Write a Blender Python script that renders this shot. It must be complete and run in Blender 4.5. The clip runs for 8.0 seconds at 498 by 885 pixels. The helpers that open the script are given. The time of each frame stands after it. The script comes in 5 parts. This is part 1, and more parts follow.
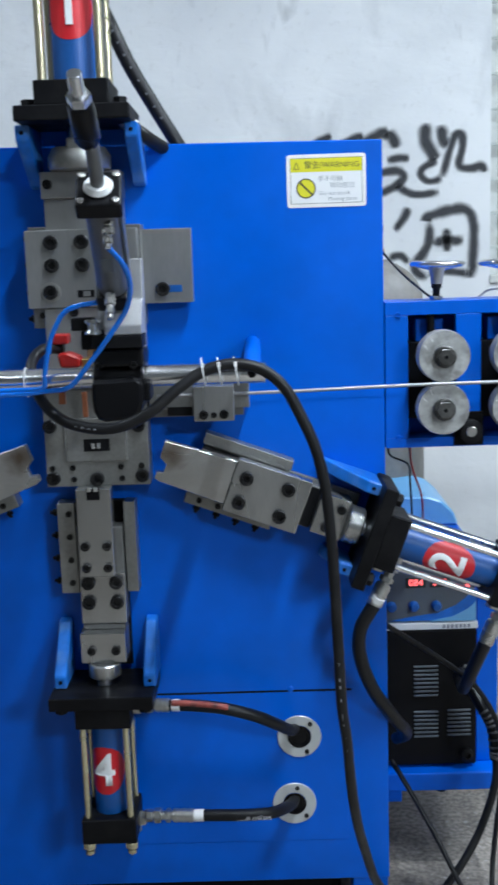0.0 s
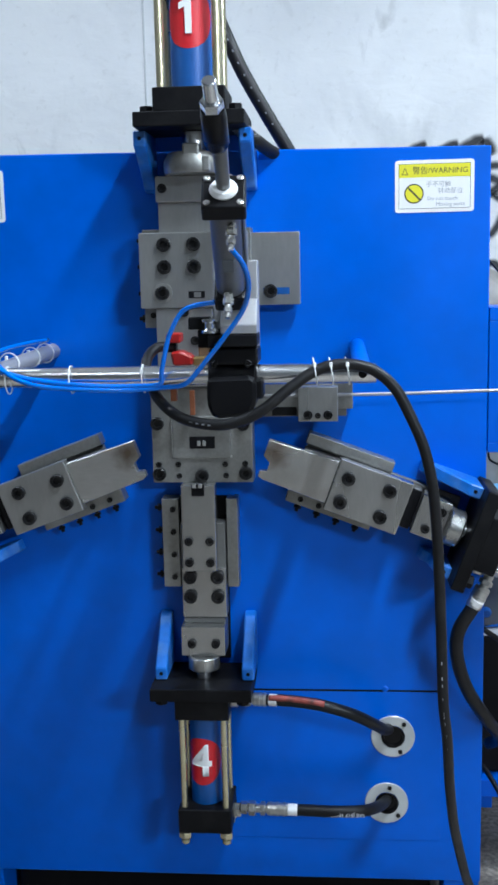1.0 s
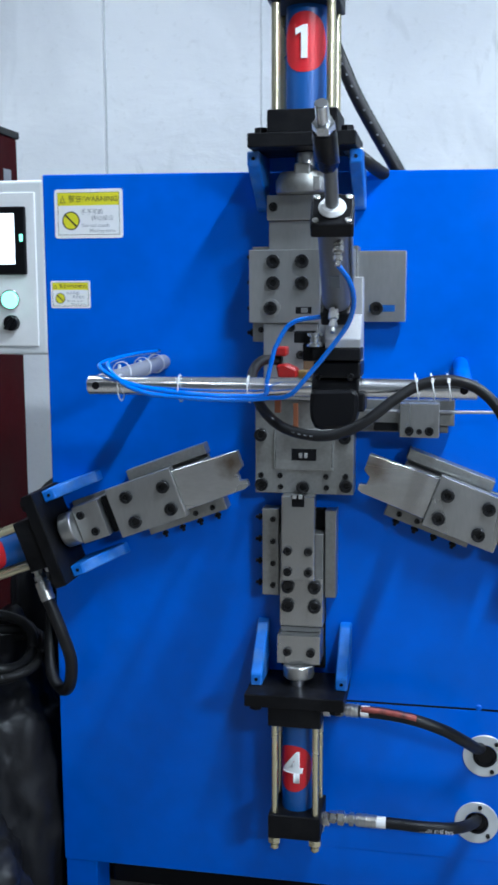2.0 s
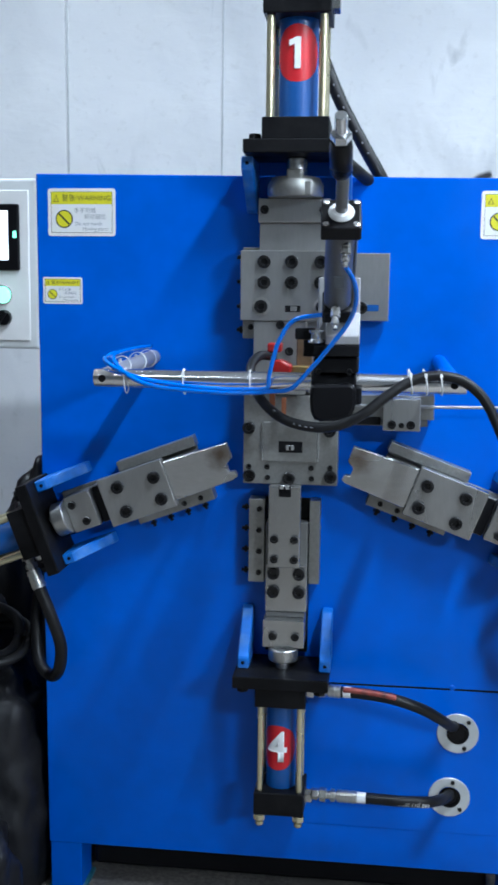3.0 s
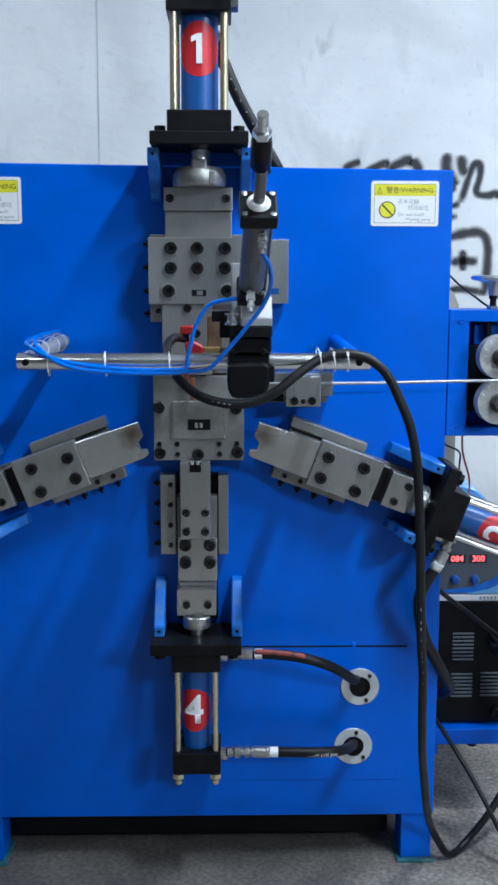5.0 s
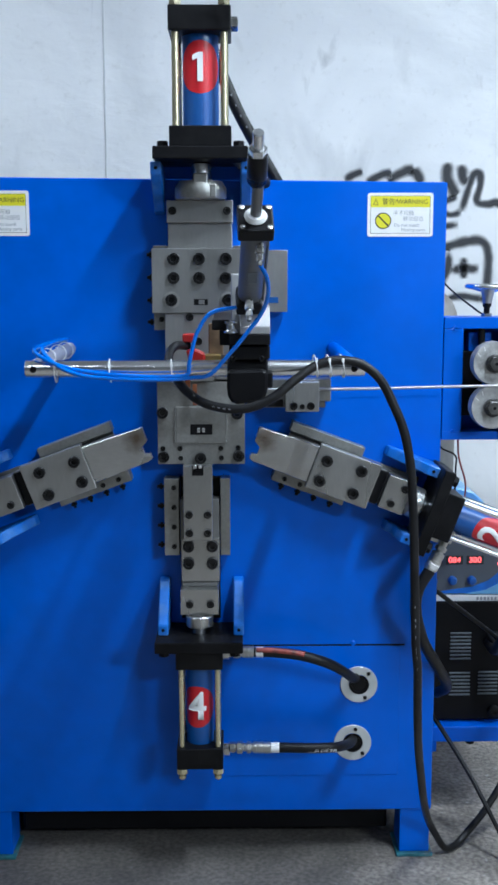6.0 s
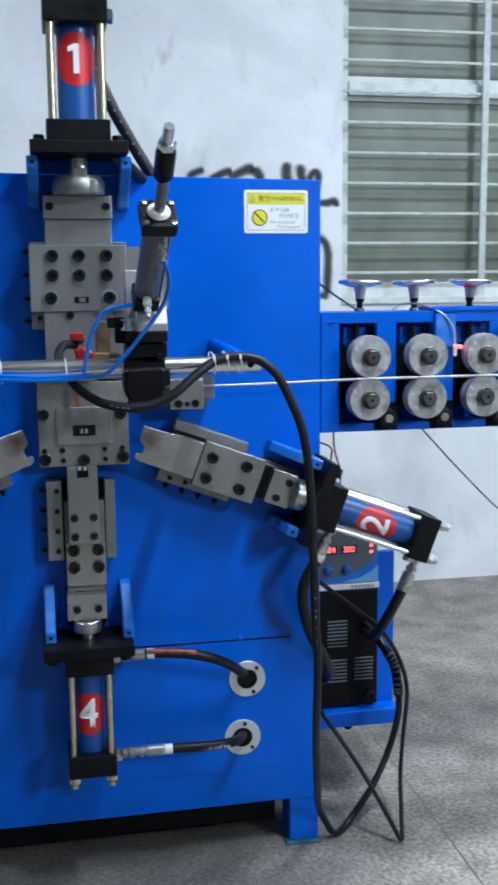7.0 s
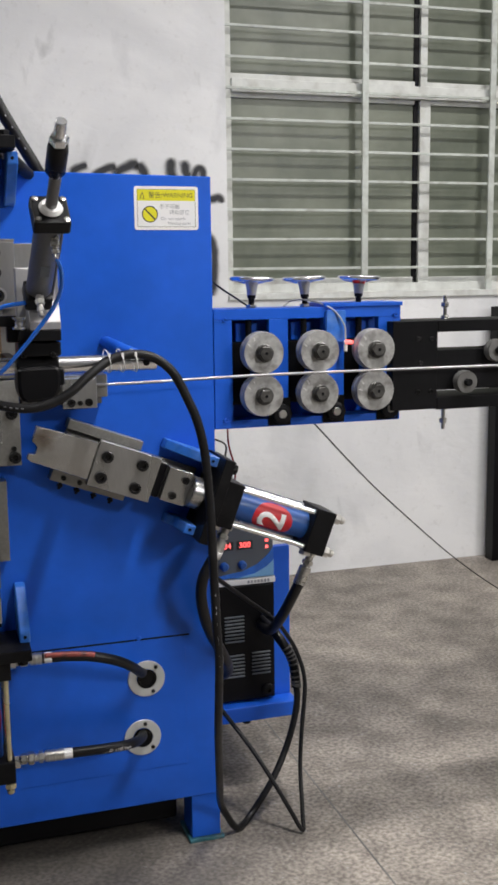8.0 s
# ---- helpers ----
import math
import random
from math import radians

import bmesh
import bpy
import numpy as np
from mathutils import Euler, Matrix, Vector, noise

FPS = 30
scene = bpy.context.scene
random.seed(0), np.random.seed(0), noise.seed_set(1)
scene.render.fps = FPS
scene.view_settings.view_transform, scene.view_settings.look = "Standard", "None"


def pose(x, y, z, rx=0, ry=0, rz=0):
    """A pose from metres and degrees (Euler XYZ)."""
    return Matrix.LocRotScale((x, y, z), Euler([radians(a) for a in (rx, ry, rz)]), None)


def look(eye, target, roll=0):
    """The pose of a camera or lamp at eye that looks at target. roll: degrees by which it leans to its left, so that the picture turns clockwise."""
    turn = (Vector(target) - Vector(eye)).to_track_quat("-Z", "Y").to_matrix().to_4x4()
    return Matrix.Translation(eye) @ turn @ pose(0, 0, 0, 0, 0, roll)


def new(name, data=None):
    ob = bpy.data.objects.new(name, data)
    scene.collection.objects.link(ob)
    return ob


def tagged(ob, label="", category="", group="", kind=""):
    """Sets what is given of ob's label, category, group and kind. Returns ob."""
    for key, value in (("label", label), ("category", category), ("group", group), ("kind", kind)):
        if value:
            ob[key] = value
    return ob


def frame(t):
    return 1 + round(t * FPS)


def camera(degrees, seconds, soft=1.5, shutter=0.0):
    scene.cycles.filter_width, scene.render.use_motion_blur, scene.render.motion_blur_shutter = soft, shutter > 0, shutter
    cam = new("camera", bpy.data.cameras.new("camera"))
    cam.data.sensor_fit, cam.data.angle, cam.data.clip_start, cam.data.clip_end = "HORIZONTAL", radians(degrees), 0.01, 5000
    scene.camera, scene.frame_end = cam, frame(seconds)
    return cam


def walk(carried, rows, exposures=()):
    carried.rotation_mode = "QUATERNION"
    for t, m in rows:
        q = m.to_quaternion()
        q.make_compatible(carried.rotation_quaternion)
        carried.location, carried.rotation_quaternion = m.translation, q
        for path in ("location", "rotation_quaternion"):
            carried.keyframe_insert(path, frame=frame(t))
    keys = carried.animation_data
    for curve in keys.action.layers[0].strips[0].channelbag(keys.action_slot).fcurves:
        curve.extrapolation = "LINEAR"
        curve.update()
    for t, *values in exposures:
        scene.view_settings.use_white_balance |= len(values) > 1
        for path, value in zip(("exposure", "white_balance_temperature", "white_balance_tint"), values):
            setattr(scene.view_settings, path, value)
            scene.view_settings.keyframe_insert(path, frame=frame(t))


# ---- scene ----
cam = camera(27.0, 8.0, 2.9, 0.3)
PATH = [
    (0, (0.265, -1.685, 1.193), (0.239, 0.284, 0.847), -1.9),
    (0.5, (0.242, -1.703, 1.189), (0.093, 0.263, 0.852), -1.4),
    (1, (0.219, -1.719, 1.187), (0.051, 0.247, 0.859), -1.3),
    (1.5, (0.203, -1.737, 1.186), (0.026, 0.231, 0.875), -1.2),
    (2, (0.227, -1.76, 1.18), (-0.139, 0.185, 0.893), -0.2),
    (2.2, (0.202, -1.768, 1.201), (-0.164, 0.172, 0.884), 0.4),
    (3.3, (0.125, -1.874, 1.172), (-0.026, 0.101, 0.893), 0.5),
    (3.5, (0.11, -1.882, 1.183), (0.016, 0.094, 0.889), 0.5),
    (4, (0.055, -1.901, 1.181), (0.048, 0.074, 0.871), 0.1),
    (4.5, (0.048, -1.915, 1.179), (0.094, 0.059, 0.859), 0.2),
    (6, (0.067, -2.01, 1.185), (0.09, -0.033, 0.881), -0.1),
    (6.5, (-0.011, -1.989, 1.178), (0.16, -0.019, 0.878), -0.2),
    (7, (-0.069, -1.988, 1.181), (0.312, -0.049, 0.874), -0.5),
    (7.5, (-0.103, -1.998, 1.178), (0.438, -0.098, 0.863), -0.9),
    (8, (-0.088, -1.979, 1.183), (0.508, -0.096, 0.866), -0.7),
]
walk(cam, [(t, look(eye, target, roll)) for t, eye, target, roll in PATH],
     [(0, -0.2, 6020, 10), (1.0, 0.02, 5900, 10), (2.0, 0.08, 5750, 10), (3.5, 0.04, 5750, 10), (4.5, -0.16, 5800, 10), (6.0, -0.07, 5820, 10), (6.6, -0.11, 5850, 10), (7.6, -0.34, 5850, 10), (8.0, -0.4, 7350, 19)])

# ---- world, lamps, exposure ----
world = bpy.data.worlds.new("sky")
scene.world = world
world.use_nodes = True
wn = world.node_tree.nodes
sky = wn.new("ShaderNodeTexSky")
sky.sky_type, sky.sun_disc = "NISHITA", False
sky.sun_elevation, sky.sun_rotation = radians(35), radians(200)
wn["Background"].inputs["Strength"].default_value = 0.1
world.node_tree.links.new(sky.outputs["Color"], wn["Background"].inputs["Color"])


def area_lamp(name, m, sx, sy, watts, colour):
    d = bpy.data.lights.new(name, "AREA")
    d.shape, d.size, d.size_y, d.energy, d.color = "RECTANGLE", sx, sy, watts, colour
    ob = new(name, d)
    ob.matrix_world = m
    return ob


# unseen tube lamps: first two follow the shadows, the rest are added fill
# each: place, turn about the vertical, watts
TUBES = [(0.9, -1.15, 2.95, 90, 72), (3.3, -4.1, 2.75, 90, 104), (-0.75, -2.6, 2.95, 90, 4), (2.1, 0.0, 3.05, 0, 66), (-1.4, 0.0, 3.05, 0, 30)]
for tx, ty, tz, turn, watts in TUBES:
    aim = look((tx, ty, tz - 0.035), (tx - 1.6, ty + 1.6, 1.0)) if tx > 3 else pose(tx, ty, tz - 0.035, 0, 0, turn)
    area_lamp("unseen_tube_light", aim, 0.9, 0.07, watts, (0.86, 0.95, 1.0))


# ---- mesh helpers ----
def part(name, bm, material, parent=None, label=""):
    me = bpy.data.meshes.new(name)
    bm.to_mesh(me)
    bm.free()
    me.materials.append(material)
    ob = new(name, me)
    if parent is not None:
        ob.parent = parent
    if label:
        ob["label"] = label
    return ob


def piece(name, me, m, parent):
    ob = new(name, me)
    ob.parent = parent
    ob.matrix_basis = m
    return ob


def thing(name, label, category, m=None, group="", kind=""):
    ob = tagged(new(name), label, category, group, kind)
    ob.empty_display_size = 0.02
    if m is not None:
        ob.matrix_basis = m
    return ob


def join(*bms):
    out = bms[0]
    for b in bms[1:]:
        me = bpy.data.meshes.new("tmp")
        b.to_mesh(me)
        out.from_mesh(me)
        b.free()
        bpy.data.meshes.remove(me)
    return out


def moved(bm, m):
    bm.transform(m)
    return bm


def box(x0, x1, y0, y1, z0, z1, bevel=0.0012, seg=2):
    bm = bmesh.new()
    bmesh.ops.create_cube(bm, size=1)
    for v in bm.verts:
        v.co = Vector((x0 + (x1 - x0) * (v.co.x + 0.5), y0 + (y1 - y0) * (v.co.y + 0.5), z0 + (z1 - z0) * (v.co.z + 0.5)))
    if bevel > 0:
        bmesh.ops.bevel(bm, geom=bm.edges[:], offset=bevel, segments=seg, profile=0.5, affect="EDGES")
    return bm


def prism(poly, axis, a, b, bevel=0.001):
    """A polygon drawn in the two other axes, thick from a to b along axis."""
    bm = bmesh.new()

    def put(p, d):
        c = list(p)
        c.insert("xyz".index(axis), d)
        return bm.verts.new(c)
    lo, hi = [put(p, a) for p in poly], [put(p, b) for p in poly]
    bm.faces.new(lo), bm.faces.new(hi[::-1])
    n = len(poly)
    for i in range(n):
        bm.faces.new((lo[i], hi[i], hi[(i + 1) % n], lo[(i + 1) % n]))
    bmesh.ops.recalc_face_normals(bm, faces=bm.faces[:])
    if bevel > 0:
        bmesh.ops.bevel(bm, geom=bm.edges[:], offset=bevel, segments=1, affect="EDGES")
    return bm


def lathe(profile, m=None, seg=24, smooth=True):
    """A profile of (radius, height) turned about z, then posed by m."""
    bm = bmesh.new()
    rings = []
    for r, h in profile:
        if r < 1e-6:
            rings.append([bm.verts.new((0, 0, h))])
        else:
            rings.append([bm.verts.new((r * math.cos(2 * math.pi * i / seg), r * math.sin(2 * math.pi * i / seg), h)) for i in range(seg)])
    for a, b in zip(rings, rings[1:]):
        for i in range(seg):
            j = (i + 1) % seg
            if len(a) == 1 and len(b) > 1:
                bm.faces.new((a[0], b[i], b[j]))
            elif len(b) == 1 and len(a) > 1:
                bm.faces.new((a[i], b[0], a[j]))
            elif len(a) > 1:
                bm.faces.new((a[i], b[i], b[j], a[j]))
    bmesh.ops.recalc_face_normals(bm, faces=bm.faces[:])
    if smooth:
        for f in bm.faces:
            f.smooth = len(f.verts) == 4
        for e in bm.edges:
            if len(e.link_faces) == 2 and e.calc_face_angle(0) > 0.6:
                e.smooth = False
    if m is not None:
        bm.transform(m)
    return bm


def rod(p, q, r, seg=20, bevel=None):
    """A solid bar from p to q with slightly broken edges."""
    p, q = Vector(p), Vector(q)
    n = (q - p).length
    c = min(r * 0.12, n * 0.2) if bevel is None else bevel
    m = Matrix.Translation(p) @ (q - p).to_track_quat("Z", "Y").to_matrix().to_4x4()
    return lathe([(0, 0), (r - c, 0), (r, c), (r, n - c), (r - c, n), (0, n)], m, seg)


def hexbar(p, q, r):
    p, q = Vector(p), Vector(q)
    n = (q - p).length
    m = Matrix.Translation(p) @ (q - p).to_track_quat("Z", "Y").to_matrix().to_4x4()
    return lathe([(0, 0), (r * 0.9, 0), (r, n * 0.12), (r, n * 0.88), (r * 0.9, n), (0, n)], m, 6, False)


def glide(points, steps=8):
    """A smooth line through the points."""
    pts = [Vector(p) for p in points]
    pts = [2 * pts[0] - pts[1]] + pts + [2 * pts[-1] - pts[-2]]
    out = []
    for i in range(1, len(pts) - 2):
        a, b, c, d = pts[i - 1:i + 3]
        for k in range(steps):
            t = k / steps
            out.append(0.5 * ((2 * b) + (c - a) * t + (2 * a - 5 * b + 4 * c - d) * t * t + (3 * b - a - 3 * c + d) * t ** 3))
    out.append(pts[-2])
    return out


def tube(points, r, seg=14, steps=8, smooth_line=True):
    line = glide(points, steps) if smooth_line else [Vector(p) for p in points]
    bm = bmesh.new()
    side, rings = None, []
    for i, p in enumerate(line):
        d = (line[min(i + 1, len(line) - 1)] - line[max(i - 1, 0)]).normalized()
        if side is None:
            side = d.orthogonal().normalized()
        side = (side - d * side.dot(d)).normalized()
        up = d.cross(side)
        rings.append([bm.verts.new(p + r * (math.cos(2 * math.pi * k / seg) * side + math.sin(2 * math.pi * k / seg) * up)) for k in range(seg)])
    for a, b in zip(rings, rings[1:]):
        for k in range(seg):
            bm.faces.new((a[k], a[(k + 1) % seg], b[(k + 1) % seg], b[k])).smooth = True
    bm.faces.new(rings[0][::-1]), bm.faces.new(rings[-1])
    bmesh.ops.recalc_face_normals(bm, faces=bm.faces[:])
    return bm


def words(text, height, bend=0.0, thick=0.0004, bold=0.0):
    """Raised letters, centred, in the x-z plane facing -y; bend: radius of the drum they lie on."""
    cu = bpy.data.curves.new("tmp", "FONT")
    cu.body, cu.size, cu.align_x, cu.align_y, cu.offset, cu.resolution_u = text, height / 0.7, "CENTER", "CENTER", bold, 3
    ob = new("tmp", cu)
    me = bpy.data.meshes.new_from_object(ob.evaluated_get(bpy.context.evaluated_depsgraph_get()))
    bm = bmesh.new()
    bm.from_mesh(me)
    bpy.data.objects.remove(ob), bpy.data.curves.remove(cu), bpy.data.meshes.remove(me)
    if bend:
        for k in range(-14, 15):
            bmesh.ops.bisect_plane(bm, geom=bm.verts[:] + bm.edges[:] + bm.faces[:], plane_co=(k * height * 0.05, 0, 0), plane_no=(1, 0, 0))
    for v in bm.verts:
        a, b = v.co.x, v.co.y
        v.co = Vector((bend * math.sin(a / bend), bend - bend * math.cos(a / bend), b)) if bend else Vector((a, 0, b))
    low = bmesh.ops.extrude_face_region(bm, geom=bm.faces[:])
    bmesh.ops.translate(bm, vec=(0, -thick, 0), verts=[g for g in low["geom"] if isinstance(g, bmesh.types.BMVert)])
    bmesh.ops.recalc_face_normals(bm, faces=bm.faces[:])
    return bm


# ---- materials ----
def surface(name, base, rough=0.5, metal=0.0, vary=0.12, grain=40.0, blot=4.0, bump=0.1, bump_scale=150.0, stretch=(1, 1, 1), coat=0.0, rough_vary=0.12, emit=None, dirt=None, dirt_amount=0.0, dirt_scale=6.0, spec=0.5):
    m = bpy.data.materials.new(name)
    m.use_nodes = True
    nt = m.node_tree
    n, link = nt.nodes, nt.links.new
    p = n["Principled BSDF"]
    p.inputs["Metallic"].default_value = metal
    p.inputs["Specular IOR Level"].default_value = spec
    p.inputs["Coat Weight"].default_value = coat
    p.inputs["Coat Roughness"].default_value = 0.12
    geo, mapping = n.new("ShaderNodeNewGeometry"), n.new("ShaderNodeMapping")
    mapping.inputs["Scale"].default_value = stretch
    link(geo.outputs["Position"], mapping.inputs["Vector"])

    def noise_at(scale, detail):
        t = n.new("ShaderNodeTexNoise")
        t.inputs["Scale"].default_value, t.inputs["Detail"].default_value = scale, detail
        link(mapping.outputs["Vector"], t.inputs["Vector"])
        return t.outputs["Fac"]

    def ramp(source, lo, hi, frm=0.3, to=0.7):
        r = n.new("ShaderNodeMapRange")
        r.inputs["From Min"].default_value, r.inputs["From Max"].default_value = frm, to
        r.inputs["To Min"].default_value, r.inputs["To Max"].default_value = lo, hi
        link(source, r.inputs["Value"])
        return r.outputs["Result"]
    fine, wide = noise_at(grain, 4), noise_at(blot, 5)
    add = n.new("ShaderNodeMath")
    add.operation = "MULTIPLY"
    link(ramp(fine, 1 - vary * 0.6, 1 + vary * 0.6), add.inputs[0])
    link(ramp(wide, 1 - vary, 1 + vary), add.inputs[1])
    mix = n.new("ShaderNodeVectorMath")
    mix.operation = "SCALE"
    mix.inputs[0].default_value = base[:3]
    link(add.outputs[0], mix.inputs["Scale"])
    colour = mix.outputs["Vector"]
    if dirt:
        blend = n.new("ShaderNodeMix")
        blend.data_type = "RGBA"
        link(ramp(noise_at(dirt_scale, 8), 0, dirt_amount, 0.5, 0.72), blend.inputs["Factor"])
        link(colour, blend.inputs["A"])
        blend.inputs["B"].default_value = (*dirt, 1)
        colour = blend.outputs["Result"]
    link(colour, p.inputs["Base Color"])
    link(ramp(wide, max(rough - rough_vary, 0.03), min(rough + rough_vary, 1)), p.inputs["Roughness"])
    if bump:
        b = n.new("ShaderNodeBump")
        b.inputs["Strength"].default_value, b.inputs["Distance"].default_value = bump, 0.002
        link(noise_at(bump_scale, 3), b.inputs["Height"])
        link(b.outputs["Normal"], p.inputs["Normal"])
    if emit:
        p.inputs["Emission Color"].default_value = (*emit[:3], 1)
        p.inputs["Emission Strength"].default_value = emit[3]
    return m


BLUE = surface("blue_enamel", (0.0005, 0.107, 0.62), 0.4, vary=0.07, grain=25, blot=3, bump=0.05, bump_scale=220, coat=0.06, dirt=(0.001, 0.075, 0.40), dirt_amount=0.5, dirt_scale=5, spec=0.3)
# frame blue with the brackets' lit edges put in; also a light blue print
BLUE_LIGHT = surface("lit_and_light_blue_paint", (0.012, 0.15, 0.58), 0.42, vary=0.2, grain=60, blot=14, bump=0.25, bump_scale=90, dirt=(0.2, 0.35, 0.6), dirt_amount=0.4, dirt_scale=25)
BLUE_DEEP = surface("cylinder_blue_paint", (0.006, 0.078, 0.30), 0.42, vary=0.08, bump=0.03, coat=0.08)
STEEL = surface("ground_steel", (0.46, 0.46, 0.45), 0.32, 0.9, vary=0.07, grain=220, blot=7, bump=0.05, bump_scale=450, stretch=(1, 1, 0.25), dirt=(0.27, 0.255, 0.23), dirt_amount=0.45, dirt_scale=11)
STEEL_BRIGHT = surface("bright_milled_steel", (0.62, 0.61, 0.59), 0.29, 0.88, vary=0.07, grain=220, blot=9, bump=0.05, bump_scale=420, stretch=(0.3, 1, 1), dirt=(0.30, 0.27, 0.22), dirt_amount=0.4, dirt_scale=14)
DIE_STEEL = surface("oily_tool_steel", (0.33, 0.33, 0.315), 0.4, 0.85, vary=0.14, grain=160, blot=9, bump=0.06, bump_scale=400, dirt=(0.17, 0.16, 0.14), dirt_amount=0.7, dirt_scale=13)
STEEL_DARK = surface("dull_grey_steel", (0.20, 0.20, 0.195), 0.5, 0.7, vary=0.12, grain=120, blot=10, bump=0.06, dirt=(0.10, 0.09, 0.08), dirt_amount=0.4)
ROLL_STEEL = surface("worn_roll_steel", (0.40, 0.40, 0.39), 0.5, 0.45, vary=0.24, grain=120, blot=40, bump=0.12, dirt=(0.15, 0.14, 0.13), dirt_amount=0.85, dirt_scale=45)
# dark tone takes in the shadow round the roll's shaft
SHAFT_STEEL = surface("shaft_steel_with_shadow", (0.09, 0.088, 0.084), 0.42, 0.7, vary=0.3, grain=120, blot=30, bump=0.1)
BURNT = surface("heat_stained_steel", (0.13, 0.085, 0.05), 0.5, 0.4, vary=0.25, grain=90, blot=50, bump=0.05)
CHROME = surface("polished_chrome", (0.80, 0.81, 0.82), 0.24, 1.0, vary=0.04, bump=0.0, rough_vary=0.06)
ZINC = surface("zinc_plating", (0.60, 0.59, 0.56), 0.3, 0.95, vary=0.1, grain=90, bump=0.05)
GOLD_ZINC = surface("yellow_zinc_plating", (0.66, 0.60, 0.40), 0.3, 0.85, vary=0.1, grain=60, bump=0.03)
BRASS = surface("brass", (0.62, 0.45, 0.18), 0.32, 0.95, vary=0.12)
BLACK = surface("black_oxide", (0.005, 0.005, 0.006), 0.45, vary=0.25, grain=120, blot=20, bump=0.08, dirt=(0.022, 0.021, 0.02), dirt_amount=0.2, dirt_scale=30, spec=0.16)
# black paint; also puts in the dark of gaps and recesses
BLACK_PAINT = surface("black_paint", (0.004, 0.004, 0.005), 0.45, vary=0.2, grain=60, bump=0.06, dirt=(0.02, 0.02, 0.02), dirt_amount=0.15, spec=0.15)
BLACK_PLASTIC = surface("black_plastic", (0.004, 0.004, 0.005), 0.36, vary=0.1, bump=0.04, spec=0.22)
RUBBER = surface("black_hose_rubber", (0.008, 0.008, 0.009), 0.42, vary=0.2, grain=150, blot=14, bump=0.1, bump_scale=600, dirt=(0.03, 0.029, 0.028), dirt_amount=0.3, dirt_scale=30, spec=0.3)
GREY_RUBBER = surface("scuffed_grey_rubber", (0.06, 0.06, 0.06), 0.45, vary=0.3, grain=90, blot=20, bump=0.1, dirt=(0.14, 0.14, 0.14), dirt_amount=0.5, dirt_scale=30)
RED_STRIPE = surface("worn_red_stripe", (0.34, 0.075, 0.06), 0.5, vary=0.3, grain=90, blot=30, dirt=(0.03, 0.022, 0.022), dirt_amount=0.9, dirt_scale=45)
RED_PLASTIC = surface("red_plastic", (0.36, 0.014, 0.012), 0.35, vary=0.1, bump=0.03)
RED_DECAL = surface("red_decal", (0.55, 0.012, 0.02), 0.4, vary=0.06, bump=0.0)
WHITE_DECAL = surface("white_decal", (0.80, 0.80, 0.80), 0.45, vary=0.03, bump=0.0)
YELLOW_DECAL = surface("yellow_decal", (0.72, 0.66, 0.02), 0.45, vary=0.03, bump=0.0)
INK = surface("black_ink", (0.03, 0.03, 0.03), 0.5, vary=0.1, bump=0.0)
GREY_INK = surface("grey_ink", (0.28, 0.29, 0.32), 0.5, vary=0.1, bump=0.0)
WHITE_PLASTIC = surface("white_nylon", (0.75, 0.75, 0.74), 0.4, vary=0.05, bump=0.03)
AIR_BLUE = surface("blue_polyurethane", (0.006, 0.16, 0.72), 0.18, vary=0.06, bump=0.0, coat=0.5)
COPPER = surface("copper", (0.30, 0.11, 0.055), 0.45, 0.8, vary=0.2, grain=80)
PALE_BLUE = surface("pale_blue_enamel", (0.16, 0.40, 0.66), 0.4, vary=0.06, bump=0.04)
GALVANISED = surface("grey_flange_plate", (0.58, 0.60, 0.60), 0.45, 0.3, vary=0.08, grain=60, bump=0.05)
ALUMINIUM = surface("anodised_aluminium", (0.42, 0.42, 0.425), 0.42, 0.6, vary=0.06, grain=200, bump=0.04)
TUBE_GREY = surface("grey_anodised_tube", (0.17, 0.175, 0.18), 0.38, 0.5, vary=0.06, grain=200, bump=0.02)
GREY_BOX = surface("pale_grey_enamel", (0.62, 0.64, 0.64), 0.4, vary=0.04, bump=0.05)
PANEL_GREY = surface("dark_grey_panel", (0.10, 0.115, 0.13), 0.35, vary=0.06, bump=0.02)
WINE_GLOSS = surface("dark_red_plastic", (0.16, 0.010, 0.014), 0.35, vary=0.1, bump=0.0)
WINE = surface("dark_red_enamel", (0.042, 0.002, 0.004), 0.6, vary=0.2, blot=3, bump=0.04, spec=0.04)
WOOD = surface("bare_wood", (0.58, 0.46, 0.32), 0.7, vary=0.3, grain=40, blot=12, stretch=(1, 1, 0.15), bump=0.2, dirt=(0.14, 0.11, 0.08), dirt_amount=0.8, dirt_scale=14)
FRAME_WHITE = surface("white_window_paint", (0.66, 0.68, 0.65), 0.5, vary=0.1, grain=40, blot=9, bump=0.1, dirt=(0.35, 0.34, 0.30), dirt_amount=0.6, dirt_scale=12)
BAR_PAINT = surface("pale_grille_paint", (0.54, 0.58, 0.54), 0.5, vary=0.15, grain=50, bump=0.1, dirt=(0.25, 0.24, 0.2), dirt_amount=0.6, dirt_scale=20)
BOTTLE = surface("grey_cylinder_paint", (0.21, 0.20, 0.185), 0.55, vary=0.2, grain=50, blot=9, bump=0.1, dirt=(0.15, 0.095, 0.055), dirt_amount=0.85, dirt_scale=12)
BAG = surface("black_sheeting", (0.012, 0.012, 0.014), 0.4, vary=0.3, blot=10, bump=1.0, bump_scale=30, spec=0.3)
